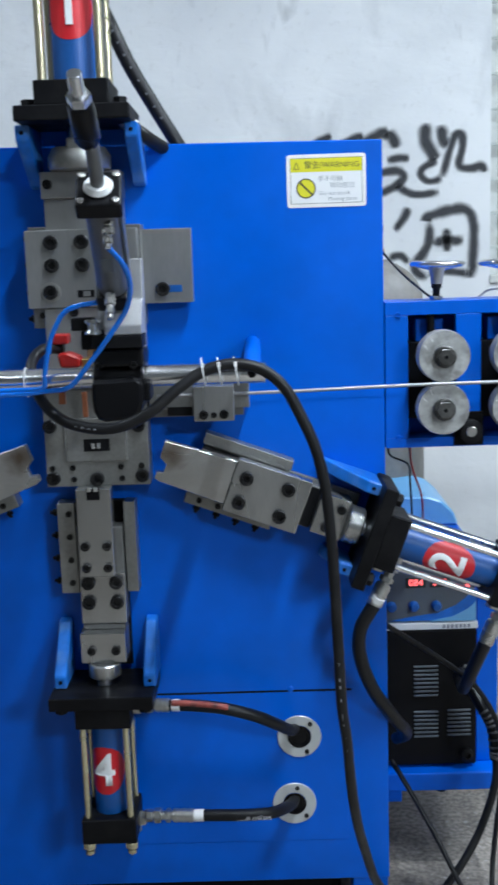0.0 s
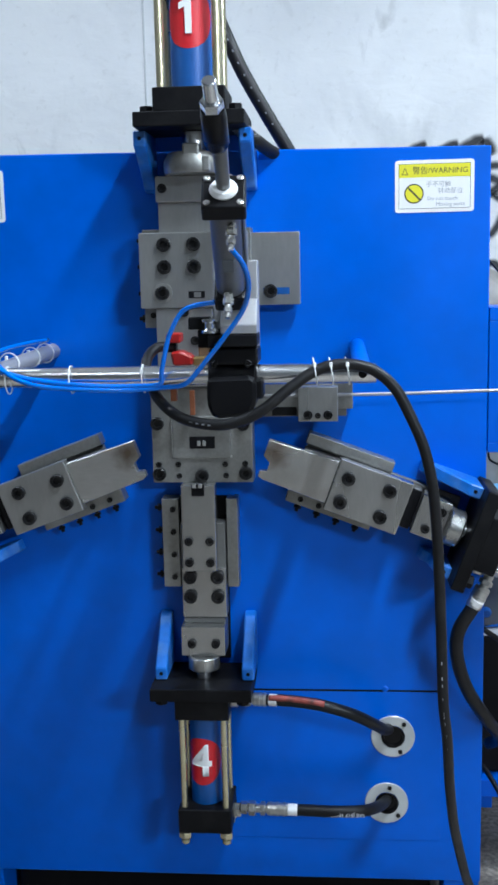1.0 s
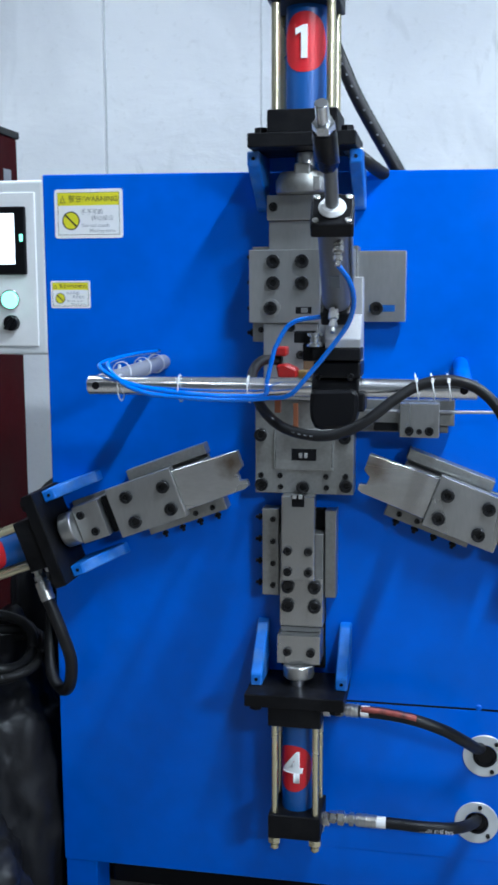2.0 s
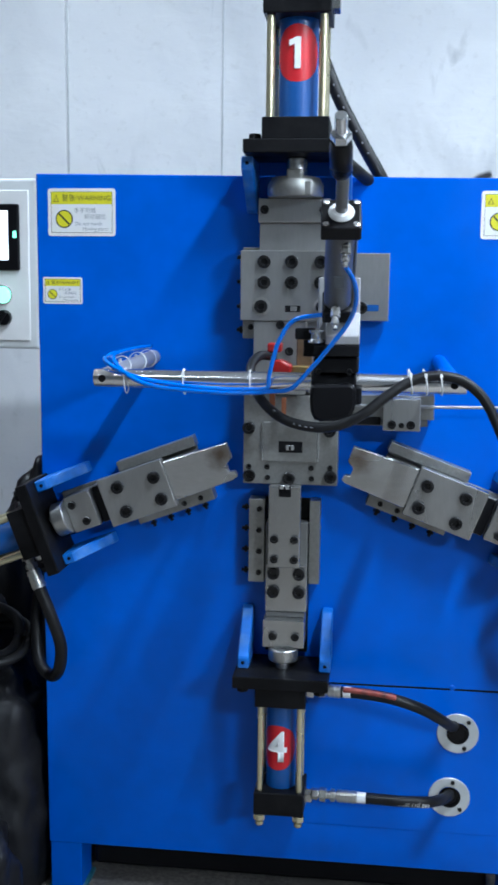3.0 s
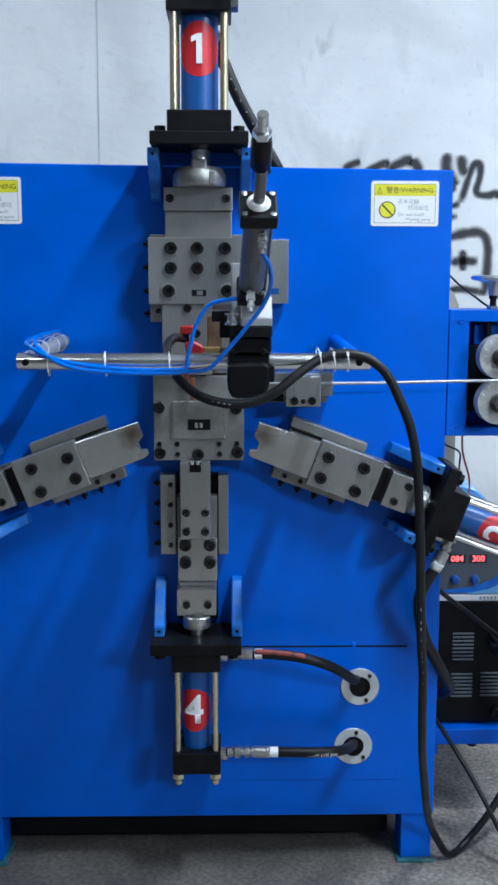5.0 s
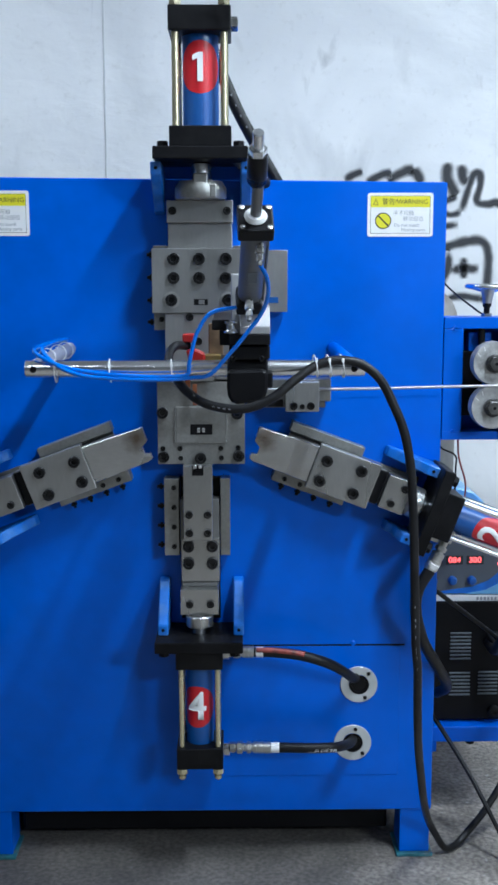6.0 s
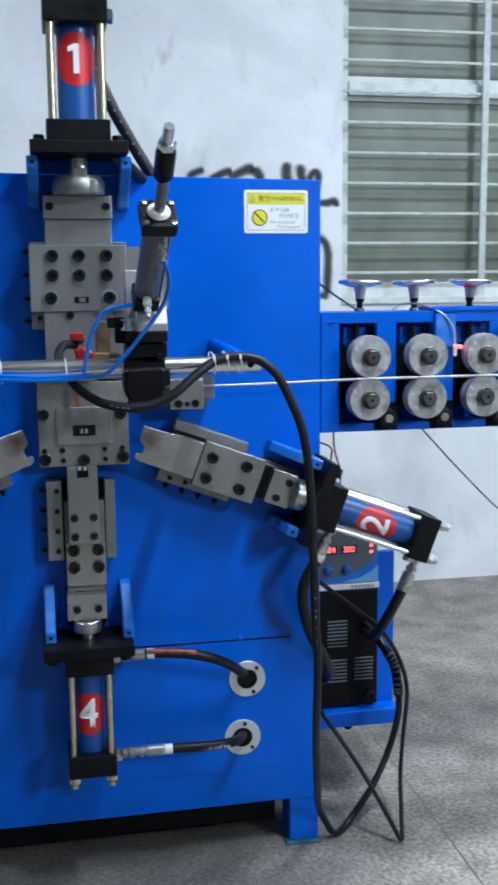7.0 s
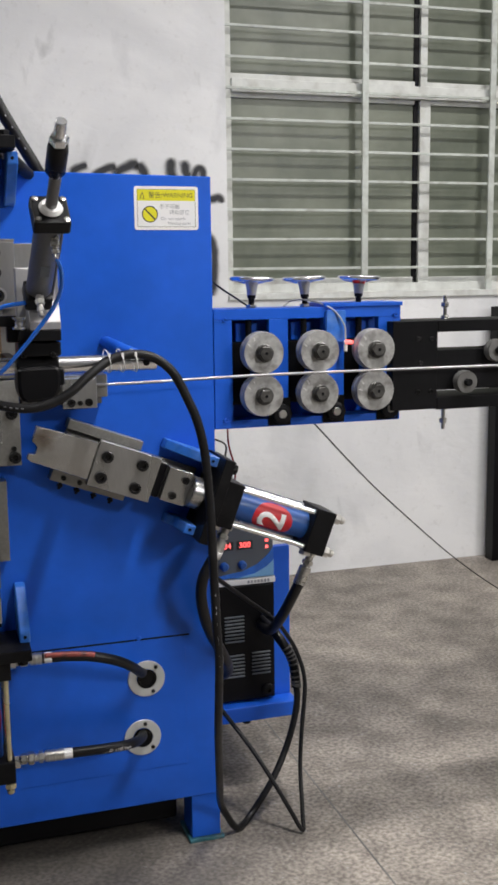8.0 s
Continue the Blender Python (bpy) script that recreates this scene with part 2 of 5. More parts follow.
SCREEN = surface("lit_screen", (0.6, 0.65, 0.7), 0.3, vary=0.02, bump=0.0, emit=(0.9, 0.97, 1.0, 1.6))
GREEN_LED = surface("green_lamp", (0.05, 0.7, 0.35), 0.3, bump=0.0, emit=(0.28, 1.0, 0.66, 2.4))
RED_LED = surface("red_digits", (0.6, 0.05, 0.05), 0.3, bump=0.0, emit=(1.0, 0.12, 0.12, 3.5))
TUBE_GLOW = surface("lamp_tube", (0.9, 0.9, 0.9), 0.3, bump=0.0, emit=(0.95, 0.98, 1.0, 18.0))
WALL_DARK = surface("unseen_wall_grey", (0.22, 0.23, 0.23), 0.8, vary=0.08, blot=1.5, bump=0.2)
CEILING = surface("unseen_ceiling_grey", (0.38, 0.39, 0.39), 0.85, vary=0.06, blot=1.2, bump=0.15)


def frosted_glass():
    m = bpy.data.materials.new("dusty_frosted_glass")
    m.use_nodes = True
    n, link = m.node_tree.nodes, m.node_tree.links.new
    n.remove(n["Principled BSDF"])
    geo, t = n.new("ShaderNodeNewGeometry"), n.new("ShaderNodeTexNoise")
    t.inputs["Scale"].default_value, t.inputs["Detail"].default_value = 5.0, 6
    link(geo.outputs["Position"], t.inputs["Vector"])
    r = n.new("ShaderNodeValToRGB")
    r.color_ramp.elements[0].position, r.color_ramp.elements[1].position = 0.35, 0.7
    r.color_ramp.elements[0].color, r.color_ramp.elements[1].color = (0.18, 0.205, 0.16, 1), (0.30, 0.325, 0.262, 1)
    link(t.outputs["Fac"], r.inputs["Fac"])
    dust, back, shine = n.new("ShaderNodeBsdfDiffuse"), n.new("ShaderNodeBsdfTranslucent"), n.new("ShaderNodeBsdfGlossy")
    shine.inputs["Roughness"].default_value = 0.35
    link(r.outputs["Color"], dust.inputs["Color"]), link(r.outputs["Color"], back.inputs["Color"])
    a, b = n.new("ShaderNodeMixShader"), n.new("ShaderNodeMixShader")
    a.inputs[0].default_value, b.inputs[0].default_value = 0.35, 0.035
    link(dust.outputs[0], a.inputs[1]), link(back.outputs[0], a.inputs[2])
    link(a.outputs[0], b.inputs[1]), link(shine.outputs[0], b.inputs[2])
    link(b.outputs[0], n["Material Output"].inputs["Surface"])
    return m


def spray_paint():
    """Black spray: thick in the middle of a stroke, fading to specks at its edges."""
    m = bpy.data.materials.new("black_spray_paint")
    m.use_nodes = True
    n, link = m.node_tree.nodes, m.node_tree.links.new
    p = n["Principled BSDF"]
    p.inputs["Base Color"].default_value, p.inputs["Roughness"].default_value = (0.035, 0.037, 0.042, 1), 0.7
    uv, sep = n.new("ShaderNodeUVMap"), n.new("ShaderNodeSeparateXYZ")
    uv.uv_map = "across"
    link(uv.outputs["UV"], sep.inputs["Vector"])
    geo, t = n.new("ShaderNodeNewGeometry"), n.new("ShaderNodeTexNoise")
    t.inputs["Scale"].default_value, t.inputs["Detail"].default_value = 24.0, 8
    link(geo.outputs["Position"], t.inputs["Vector"])
    add, r = n.new("ShaderNodeMath"), n.new("ShaderNodeMapRange")
    add.operation = "MULTIPLY_ADD"
    add.inputs[1].default_value = 0.45
    link(t.outputs["Fac"], add.inputs[0]), link(sep.outputs["Y"], add.inputs[2])
    r.interpolation_type = "SMOOTHSTEP"
    r.inputs["From Min"].default_value, r.inputs["From Max"].default_value = 0.22, 1.1
    r.inputs["To Max"].default_value = 0.93
    link(add.outputs[0], r.inputs["Value"]), link(r.outputs["Result"], p.inputs["Alpha"])
    return m


def wall_paint():
    """Old white limewash: cloudy trowel patches, grey smears and a few dark scuffs."""
    m = bpy.data.materials.new("old_white_wall_paint")
    m.use_nodes = True
    n, link = m.node_tree.nodes, m.node_tree.links.new
    p = n["Principled BSDF"]
    geo = n.new("ShaderNodeNewGeometry")

    def tex(scale, detail, lo, hi, frm, to, stretch=(1, 1, 1), twist=0.0, wobble=0.0):
        mp, t, r = n.new("ShaderNodeMapping"), n.new("ShaderNodeTexNoise"), n.new("ShaderNodeMapRange")
        mp.inputs["Scale"].default_value, mp.inputs["Rotation"].default_value = stretch, (0, twist, 0)
        t.inputs["Scale"].default_value, t.inputs["Detail"].default_value, t.inputs["Distortion"].default_value = scale, detail, wobble
        for key, v in (("From Min", frm), ("From Max", to), ("To Min", lo), ("To Max", hi)):
            r.inputs[key].default_value = v
        link(geo.outputs["Position"], mp.inputs["Vector"]), link(mp.outputs["Vector"], t.inputs["Vector"]), link(t.outputs["Fac"], r.inputs["Value"])
        return r.outputs["Result"], t.outputs["Fac"]

    def blend(a, fac, b):
        mix = n.new("ShaderNodeMix")
        mix.data_type = "RGBA"
        link(fac, mix.inputs["Factor"])
        if isinstance(a, tuple):
            mix.inputs["A"].default_value = a
        else:
            link(a, mix.inputs["A"])
        mix.inputs["B"].default_value = b
        return mix.outputs["Result"]
    cloud, _ = tex(1.6, 6, 0.0, 1.0, 0.40, 0.66, (1, 1, 1), 0.0, 0.6)
    smear, _ = tex(3.2, 5, 0.0, 0.75, 0.56, 0.72, (1, 1, 0.45), 0.5, 0.4)
    scuff, _ = tex(7.0, 6, 0.0, 0.5, 0.66, 0.75, (1, 1, 0.35), -0.6, 0.8)
    speck, height = tex(42, 4, 0.0, 0.25, 0.6, 0.75)
    c = blend((0.86, 0.87, 0.87, 1), cloud, (0.70, 0.715, 0.725, 1))
    c = blend(c, smear, (0.52, 0.535, 0.54, 1))
    c = blend(c, scuff, (0.36, 0.37, 0.37, 1))
    c = blend(c, speck, (0.58, 0.58, 0.56, 1))
    link(c, p.inputs["Base Color"])
    p.inputs["Roughness"].default_value = 0.72
    _, trowel = tex(9, 5, 0, 1, 0, 1, (1, 1, 2.2), 0.3, 0.5)
    add, b = n.new("ShaderNodeMath"), n.new("ShaderNodeBump")
    add.operation = "MULTIPLY_ADD"
    add.inputs[1].default_value = 4.0
    link(trowel, add.inputs[0]), link(height, add.inputs[2])
    b.inputs["Strength"].default_value, b.inputs["Distance"].default_value = 0.16, 0.004
    link(add.outputs[0], b.inputs["Height"]), link(b.outputs["Normal"], p.inputs["Normal"])
    return m


def worn_floor():
    """Rough concrete: cloudy stains, sandy grain and small pale chips."""
    m = bpy.data.materials.new("worn_concrete")
    m.use_nodes = True
    n, link = m.node_tree.nodes, m.node_tree.links.new
    p = n["Principled BSDF"]
    geo = n.new("ShaderNodeNewGeometry")

    def tex(scale, detail, lo, hi, frm, to):
        t, r = n.new("ShaderNodeTexNoise"), n.new("ShaderNodeMapRange")
        t.inputs["Scale"].default_value, t.inputs["Detail"].default_value = scale, detail
        link(geo.outputs["Position"], t.inputs["Vector"])
        for key, v in (("From Min", frm), ("From Max", to), ("To Min", lo), ("To Max", hi)):
            r.inputs[key].default_value = v
        link(t.outputs["Fac"], r.inputs["Value"])
        return r.outputs["Result"], t.outputs["Fac"]
    cloud, _ = tex(1.7, 7, 0.76, 1.18, 0.36, 0.64)
    blot, _ = tex(8, 9, 0.72, 1.24, 0.36, 0.64)
    sand, height = tex(100, 6, 0.62, 1.36, 0.36, 0.64)
    chip, _ = tex(75, 5, 0.0, 0.75, 0.63, 0.70)
    k1, k2 = n.new("ShaderNodeMath"), n.new("ShaderNodeMath")
    k1.operation = k2.operation = "MULTIPLY"
    link(cloud, k1.inputs[0]), link(blot, k1.inputs[1]), link(k1.outputs[0], k2.inputs[0]), link(sand, k2.inputs[1])
    base = n.new("ShaderNodeVectorMath")
    base.operation = "SCALE"
    base.inputs[0].default_value = (0.275, 0.243, 0.211)
    link(k2.outputs[0], base.inputs["Scale"])
    mix = n.new("ShaderNodeMix")
    mix.data_type = "RGBA"
    link(chip, mix.inputs["Factor"]), link(base.outputs["Vector"], mix.inputs["A"])
    mix.inputs["B"].default_value = (0.42, 0.41, 0.39, 1)
    # a darker round patch with an uneven edge in the concrete about the machine
    d, patch_dist, edge, dark = n.new("ShaderNodeVectorMath"), n.new("ShaderNodeMath"), n.new("ShaderNodeMapRange"), n.new("ShaderNodeMix")
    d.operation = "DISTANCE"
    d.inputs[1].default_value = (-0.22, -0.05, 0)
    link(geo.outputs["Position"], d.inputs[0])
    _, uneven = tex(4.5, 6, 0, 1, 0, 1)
    patch_dist.operation = "MULTIPLY_ADD"
    patch_dist.inputs[1].default_value = 0.55
    link(uneven, patch_dist.inputs[0]), link(d.outputs["Value"], patch_dist.inputs[2])
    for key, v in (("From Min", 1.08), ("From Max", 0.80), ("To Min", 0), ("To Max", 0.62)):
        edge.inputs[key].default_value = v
    link(patch_dist.outputs[0], edge.inputs["Value"])
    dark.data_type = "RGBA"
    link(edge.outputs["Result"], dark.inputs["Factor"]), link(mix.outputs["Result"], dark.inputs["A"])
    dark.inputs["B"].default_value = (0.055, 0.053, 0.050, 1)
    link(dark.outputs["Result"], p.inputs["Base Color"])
    p.inputs["Roughness"].default_value = 0.6
    b = n.new("ShaderNodeBump")
    b.inputs["Strength"].default_value, b.inputs["Distance"].default_value = 0.5, 0.004
    link(height, b.inputs["Height"]), link(b.outputs["Normal"], p.inputs["Normal"])
    return m


def stained_finger(s):
    """Bright steel, browned by heat round the tip; s: which way is up across the finger."""
    m = STEEL_BRIGHT.copy()
    m.name = "heat_browned_steel"
    n, link = m.node_tree.nodes, m.node_tree.links.new
    p = n["Principled BSDF"]
    co, d = n.new("ShaderNodeTexCoord"), n.new("ShaderNodeVectorMath")
    d.operation = "DISTANCE"
    d.inputs[1].default_value = (0.124, -0.06, 0.016 * s)
    link(co.outputs["Object"], d.inputs[0])
    t, add, r = n.new("ShaderNodeTexNoise"), n.new("ShaderNodeMath"), n.new("ShaderNodeMapRange")
    t.inputs["Scale"].default_value = 70
    link(co.outputs["Object"], t.inputs["Vector"])
    add.operation = "MULTIPLY_ADD"
    add.inputs[1].default_value = 0.022
    link(t.outputs["Fac"], add.inputs[0]), link(d.outputs["Value"], add.inputs[2])
    for key, v in (("From Min", 0.044), ("From Max", 0.014), ("To Min", 0), ("To Max", 0.85)):
        r.inputs[key].default_value = v
    link(add.outputs[0], r.inputs["Value"])
    mix = n.new("ShaderNodeMix")
    mix.data_type = "RGBA"
    old = p.inputs["Base Color"].links[0].from_socket
    link(r.outputs["Result"], mix.inputs["Factor"]), link(old, mix.inputs["A"])
    mix.inputs["B"].default_value = (0.16, 0.10, 0.055, 1)
    link(mix.outputs["Result"], p.inputs["Base Color"])
    return m


GLASS, SPRAY, FLOOR_GREY, WALL_WHITE = frosted_glass(), spray_paint(), worn_floor(), wall_paint()


# ---- room ----
WALL_Y = 1.80
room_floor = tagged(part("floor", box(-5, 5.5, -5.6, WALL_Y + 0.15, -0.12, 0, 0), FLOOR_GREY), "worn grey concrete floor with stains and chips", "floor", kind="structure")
tagged(part("floor_joint", box(0.7392, 0.7428, -2.5, 1.79, 0, 0.0006, 0), STEEL_DARK), "narrow dark joint line in the concrete floor", "floor joint", kind="structure")
# unseen ceiling and walls, added in grey to hold down bounce and reflections
tagged(part("ceiling", box(-5, 5.5, -5.6, WALL_Y + 0.15, 3.3, 3.42, 0), CEILING), "unseen plain grey ceiling, added to set the bounce light", "ceiling", kind="structure")
tagged(part("wall_west", box(-5.15, -5, -5.6, WALL_Y + 0.15, 0, 3.3, 0), WALL_DARK), "unseen plain grey side wall, added to keep reflections dark", "wall", kind="structure")
tagged(part("wall_east", box(5.5, 5.65, -5.6, WALL_Y + 0.15, 0, 3.3, 0), WALL_DARK), "unseen plain grey side wall, added to keep reflections dark", "wall", kind="structure")
tagged(part("wall_south", box(-5, 5.5, -5.75, -5.6, 0, 3.3, 0), WALL_DARK), "unseen plain grey wall added behind the camera to keep reflections dark", "wall", kind="structure")

WX0, WX1, WZ0, WZ1 = 1.035, 2.72, 1.115, 2.72
LX0, LX1 = -2.6, -1.345
wall_n = tagged(part("wall_north", join(
    box(LX1, WX0, WALL_Y, WALL_Y + 0.15, 0, 3.3, 0),
    box(WX0, WX1, WALL_Y, WALL_Y + 0.15, 0, WZ0, 0), box(WX0, WX1, WALL_Y, WALL_Y + 0.15, WZ1, 3.3, 0),
    box(WX1, 5.5, WALL_Y, WALL_Y + 0.15, 0, 3.3, 0),
    box(LX0, LX1, WALL_Y, WALL_Y + 0.15, 0, 1.1, 0), box(LX0, LX1, WALL_Y, WALL_Y + 0.15, WZ1, 3.3, 0),
    box(-5, LX0, WALL_Y, WALL_Y + 0.15, 0, 3.3, 0)), WALL_WHITE), "scuffed white painted wall with seams and graffiti", "wall", kind="structure")
for sx in (-0.94, -0.395):
    seam = part("trim", box(sx - 0.004, sx + 0.003, WALL_Y - 0.003, WALL_Y, 0, 3.3, 0.001), GALVANISED)
    tagged(seam, "thin raised plaster seam on the white wall", "seam", kind="structure")
tagged(part("trim", box(-1.345, -0.945, WALL_Y - 0.012, WALL_Y, 0, 3.3, 0.003), WALL_WHITE), "flat plaster pilaster on the white wall", "pilaster", kind="structure")


def window(name, x0, x1, z0, z1, transom, mullions):
    w = thing(name, "white framed sliding window with dusty frosted panes", "window", kind="structure")
    fy0, fy1 = WALL_Y + 0.05, WALL_Y + 0.11
    f = 0.035
    part("window_frame", join(box(x0, x0 + f, fy0, fy1, z0, z1), box(x1 - f, x1, fy0, fy1, z0, z1), box(x0 + f, x1 - f, fy0, fy1, z1 - f, z1), box(x0 + f, x1 - f, fy0, fy1, z0, z0 + f)), FRAME_WHITE, w)
    part("transom", box(x0 + f, x1 - f, fy0 - 0.012, fy1 - 0.004, transom - 0.024, transom + 0.024), FRAME_WHITE, w)
    part("window_sill", box(x0 - 0.001, x1 + 0.001, WALL_Y - 0.012, fy0, z0 - 0.022, z0 + 0.004, 0.003), FRAME_WHITE, w)
    edges = [x0 + f, *mullions, x1 - f]
    for a, b, up in [(p, q, u) for p, q in zip(edges, edges[1:]) for u in (0, 1)]:
        za, zb = (z0 + f, transom - 0.024) if up == 0 else (transom + 0.024, z1 - f)
        first = a < x0 + 0.05
        wide = 0.0 if first else (0.046 if up == 0 else 0.03)
        gap = 0.021 if b < x1 - 0.05 else 0.02
        sash = part("sash", join(box(a + wide, b - gap, fy0 + 0.012, fy1 - 0.01, zb - 0.016, zb), box(a + wide, b - gap, fy0 + 0.012, fy1 - 0.01, za, za + 0.022)), FRAME_WHITE, w)
        if not first:
            part("stile", box(a, a + wide, fy0 + 0.006, fy1 - 0.01, za, zb, 0.002), FRAME_WHITE, sash)
        # black strip put in for the shaded gap between sashes
        part("gap_shade", box(b - gap, b, fy0 + 0.02, fy1 - 0.01, za, zb), BLACK_PAINT, sash, "black strip for the shaded gap beside the stile")
        pane = part("pane", box(a + wide, b - gap, fy0 + 0.028, fy0 + 0.033, za + 0.022, zb - 0.016, 0), GLASS, w, "dusty grey-green pane")
        pane.visible_shadow = False
    return w


window("window_1", WX0, WX1, WZ0, WZ1, 1.882, [1.85, 2.32])
window("window_2", LX0, LX1, 1.1, WZ1, 1.882, [-1.95])


def grille(x0, x1, z0, z1, uprights, label):
    g = thing("window_grille", label, "grille")
    z = z0 + 0.095
    while z < z1:
        part("bar", box(x0 + 0.001, x1 - 0.001, WALL_Y + 0.008, WALL_Y + 0.016, z - 0.0048, z + 0.0048, 0.001), BAR_PAINT, g)
        z += 0.1095
    for x in uprights:
        part("upright", box(x - 0.013, x + 0.013, WALL_Y - 0.001, WALL_Y + 0.008, z0 + 0.003, z1, 0.002), BAR_PAINT, g)


grille(WX0, WX1, WZ0, WZ1, (1.592, 2.142), "pale painted steel grille bars across the window")
grille(LX0, LX1, 1.1, WZ1, (-1.9,), "pale painted steel grille bars across the window")


def stroke(parent, pts, width):
    """One pass of the spray can; drawn in units of 1.84 mm from the mark at the top."""
    line = glide([(0.712 + 0.00184 * a, WALL_Y - 0.002, 1.571 - 0.00184 * b) for a, b in pts], 6)
    bm = bmesh.new()
    uv = bm.loops.layers.uv.new("across")
    rows = []
    for i, p in enumerate(line):
        d = (line[min(i + 1, len(line) - 1)] - line[max(i - 1, 0)]).normalized()
        s = Vector((-d.z, 0, d.x)) * width * 1.0 * (1 + 0.2 * noise.noise(p * 20))
        end = min(1.0, 0.35 + min(i, len(line) - 1 - i) * 0.3)
        rows.append([(bm.verts.new(p + s * k), end * (1 - abs(k))) for k in (-1, -0.5, 0, 0.5, 1)])
    for a, b in zip(rows, rows[1:]):
        for k in range(4):
            q = (a[k], a[k + 1], b[k + 1], b[k])
            f = bm.faces.new([v for v, _ in q])
            for loop, (_, c) in zip(f.loops, q):
                loop[uv].uv = (0, c)
    part("stroke", bm, SPRAY, parent)


graffiti = thing("graffiti", "black spray painted graffiti strokes on the white wall", "graffiti")
for pts, wd in [
    ([(-6, -10), (4, 4), (10, 20)], 0.028), ([(-8, 40), (15, 36), (32, 38)], 0.02),
    ([(-30, 62), (8, 58), (22, 68), (10, 82), (-25, 100)], 0.02), ([(8, 84), (40, 100), (85, 98)], 0.02),
    ([(62, -22), (60, 5), (72, 30), (80, 42)], 0.03), ([(88, -18), (92, 10), (100, 16)], 0.026),
    ([(82, 44), (60, 52), (52, 66), (66, 78), (90, 74)], 0.018), ([(90, 72), (102, 30), (112, 2), (124, 0), (126, 20), (120, 52), (140, 58), (160, 54), (164, 66)], 0.02),
    ([(30, 122), (22, 140), (4, 162)], 0.02),
    ([(62, 250), (40, 228), (64, 190), (68, 150)], 0.024), ([(60, 148), (64, 140), (100, 130), (128, 128), (144, 146), (146, 190), (142, 250)], 0.026),
    ([(72, 186), (100, 182), (128, 184)], 0.026), ([(98, 160), (98, 182), (98, 202)], 0.022), ([(30, 220), (14, 206), (-6, 210)], 0.02),
    ([(64, 240), (100, 236), (144, 244)], 0.02),
    ([(-56, 16), (-40, 4), (-18, -6), (-4, -8)], 0.026), ([(-98, 18), (-80, 8), (-62, 0), (-48, -2)], 0.022), ([(-140, 12), (-118, 0), (-104, -4)], 0.02)]:
    stroke(graffiti, pts, wd)


# ---- small shared pieces ----
BOLT_BLACK = surface("oiled_black_bolt", (0.010, 0.010, 0.011), 0.36, 0.4, vary=0.3, grain=200, blot=60, bump=0.05, dirt=(0.07, 0.065, 0.06), dirt_amount=0.4, dirt_scale=80)


def bolt_mesh(r, h, name="socket_bolt"):
    """A socket head cap screw that points to -y, its seat at the origin."""
    bm = lathe([(0, 0), (r, 0), (r, h * 0.85), (r * 0.9, h), (r * 0.56, h), (r * 0.5, h * 0.35), (0, h * 0.35)], pose(0, 0, 0, 90), 14)
    me = bpy.data.meshes.new(name)
    bm.to_mesh(me)
    bm.free()
    me.materials.append(BOLT_BLACK)
    return me


BOLT_L, BOLT_M, BOLT_S = bolt_mesh(0.0112, 0.009), bolt_mesh(0.0074, 0.006), bolt_mesh(0.0048, 0.004)
BOLT_BLUE = BOLT_S.copy()
BOLT_BLUE.materials[0] = BLUE
SIDE_SCREW = bpy.data.meshes.new("set_screw")
_b = join(rod((0, 0, 0), (0, 0, 0.014), 0.0032, 10), hexbar((0, 0, 0.004), (0, 0, 0.009), 0.0062))
_b.to_mesh(SIDE_SCREW)
_b.free()
SIDE_SCREW.materials.append(BLACK)


def bolts(parent, mesh, y, spots):
    for x, z in spots:
        piece("socket_bolt", mesh, pose(x, y, z, 0, random.uniform(0, 60), 0), parent)


TEAL = surface("worn_teal_paint", (0.03, 0.16, 0.20), 0.55, vary=0.3, grain=90, blot=25, bump=0.2, dirt=(0.16, 0.16, 0.15), dirt_amount=0.7, dirt_scale=40)

# ---- the forming machine's frame ----
machine = thing("forming_machine", "blue enamelled steel frame of a hydraulic wire forming machine", "machine")
HALF, TOP, SEAM, LOW = 0.467, 1.372, 0.462, 0.104
part("front_plate", prism([(-HALF, LOW), (HALF, LOW), (HALF, TOP + 0.001), (-HALF - 0.003, TOP + 0.012)], "y", 0, 0.02, 0.0015), BLUE, machine)
part("access_panel", box(-0.02, 0.396, -0.0012, 0, 0.181, SEAM - 0.003, 0.0008), BLUE, machine, "flush blue access panel with a dark seam")
part("seam", box(0.07, 0.405, -0.0006, 0, SEAM - 0.0029, SEAM + 0.0006, 0), BLACK_PAINT, machine, "dark shadowed seam")
part("side_plate", box(-HALF, -HALF + 0.015, 0.02, 0.5, LOW, TOP, 0.001), BLUE, machine)
part("side_plate", box(HALF - 0.015, HALF, 0.02, 0.5, LOW, TOP, 0.001), BLUE, machine)
part("back_plate", box(-HALF + 0.015, HALF - 0.015, 0.485, 0.5, LOW, TOP, 0.001), BLUE, machine)
part("top_plate", box(-HALF + 0.015, HALF - 0.015, 0.02, 0.485, TOP - 0.015, TOP, 0.001), BLUE, machine)
part("bottom_plate", box(-HALF + 0.015, HALF - 0.015, 0.02, 0.485, LOW, LOW + 0.012, 0.001), BLUE, machine)
for lx in (-HALF + 0.002, HALF - 0.064):
    for ly in (0.003, 0.428):
        leg = part("leg", box(lx, lx + 0.062, ly, ly + 0.072, 0.008, LOW, 0.002), BLUE, machine)
        part("foot_plate", box(lx - 0.007, lx + 0.069, ly - 0.008, ly + 0.08, 0, 0.008, 0.002), TEAL, leg, "worn teal foot plate")
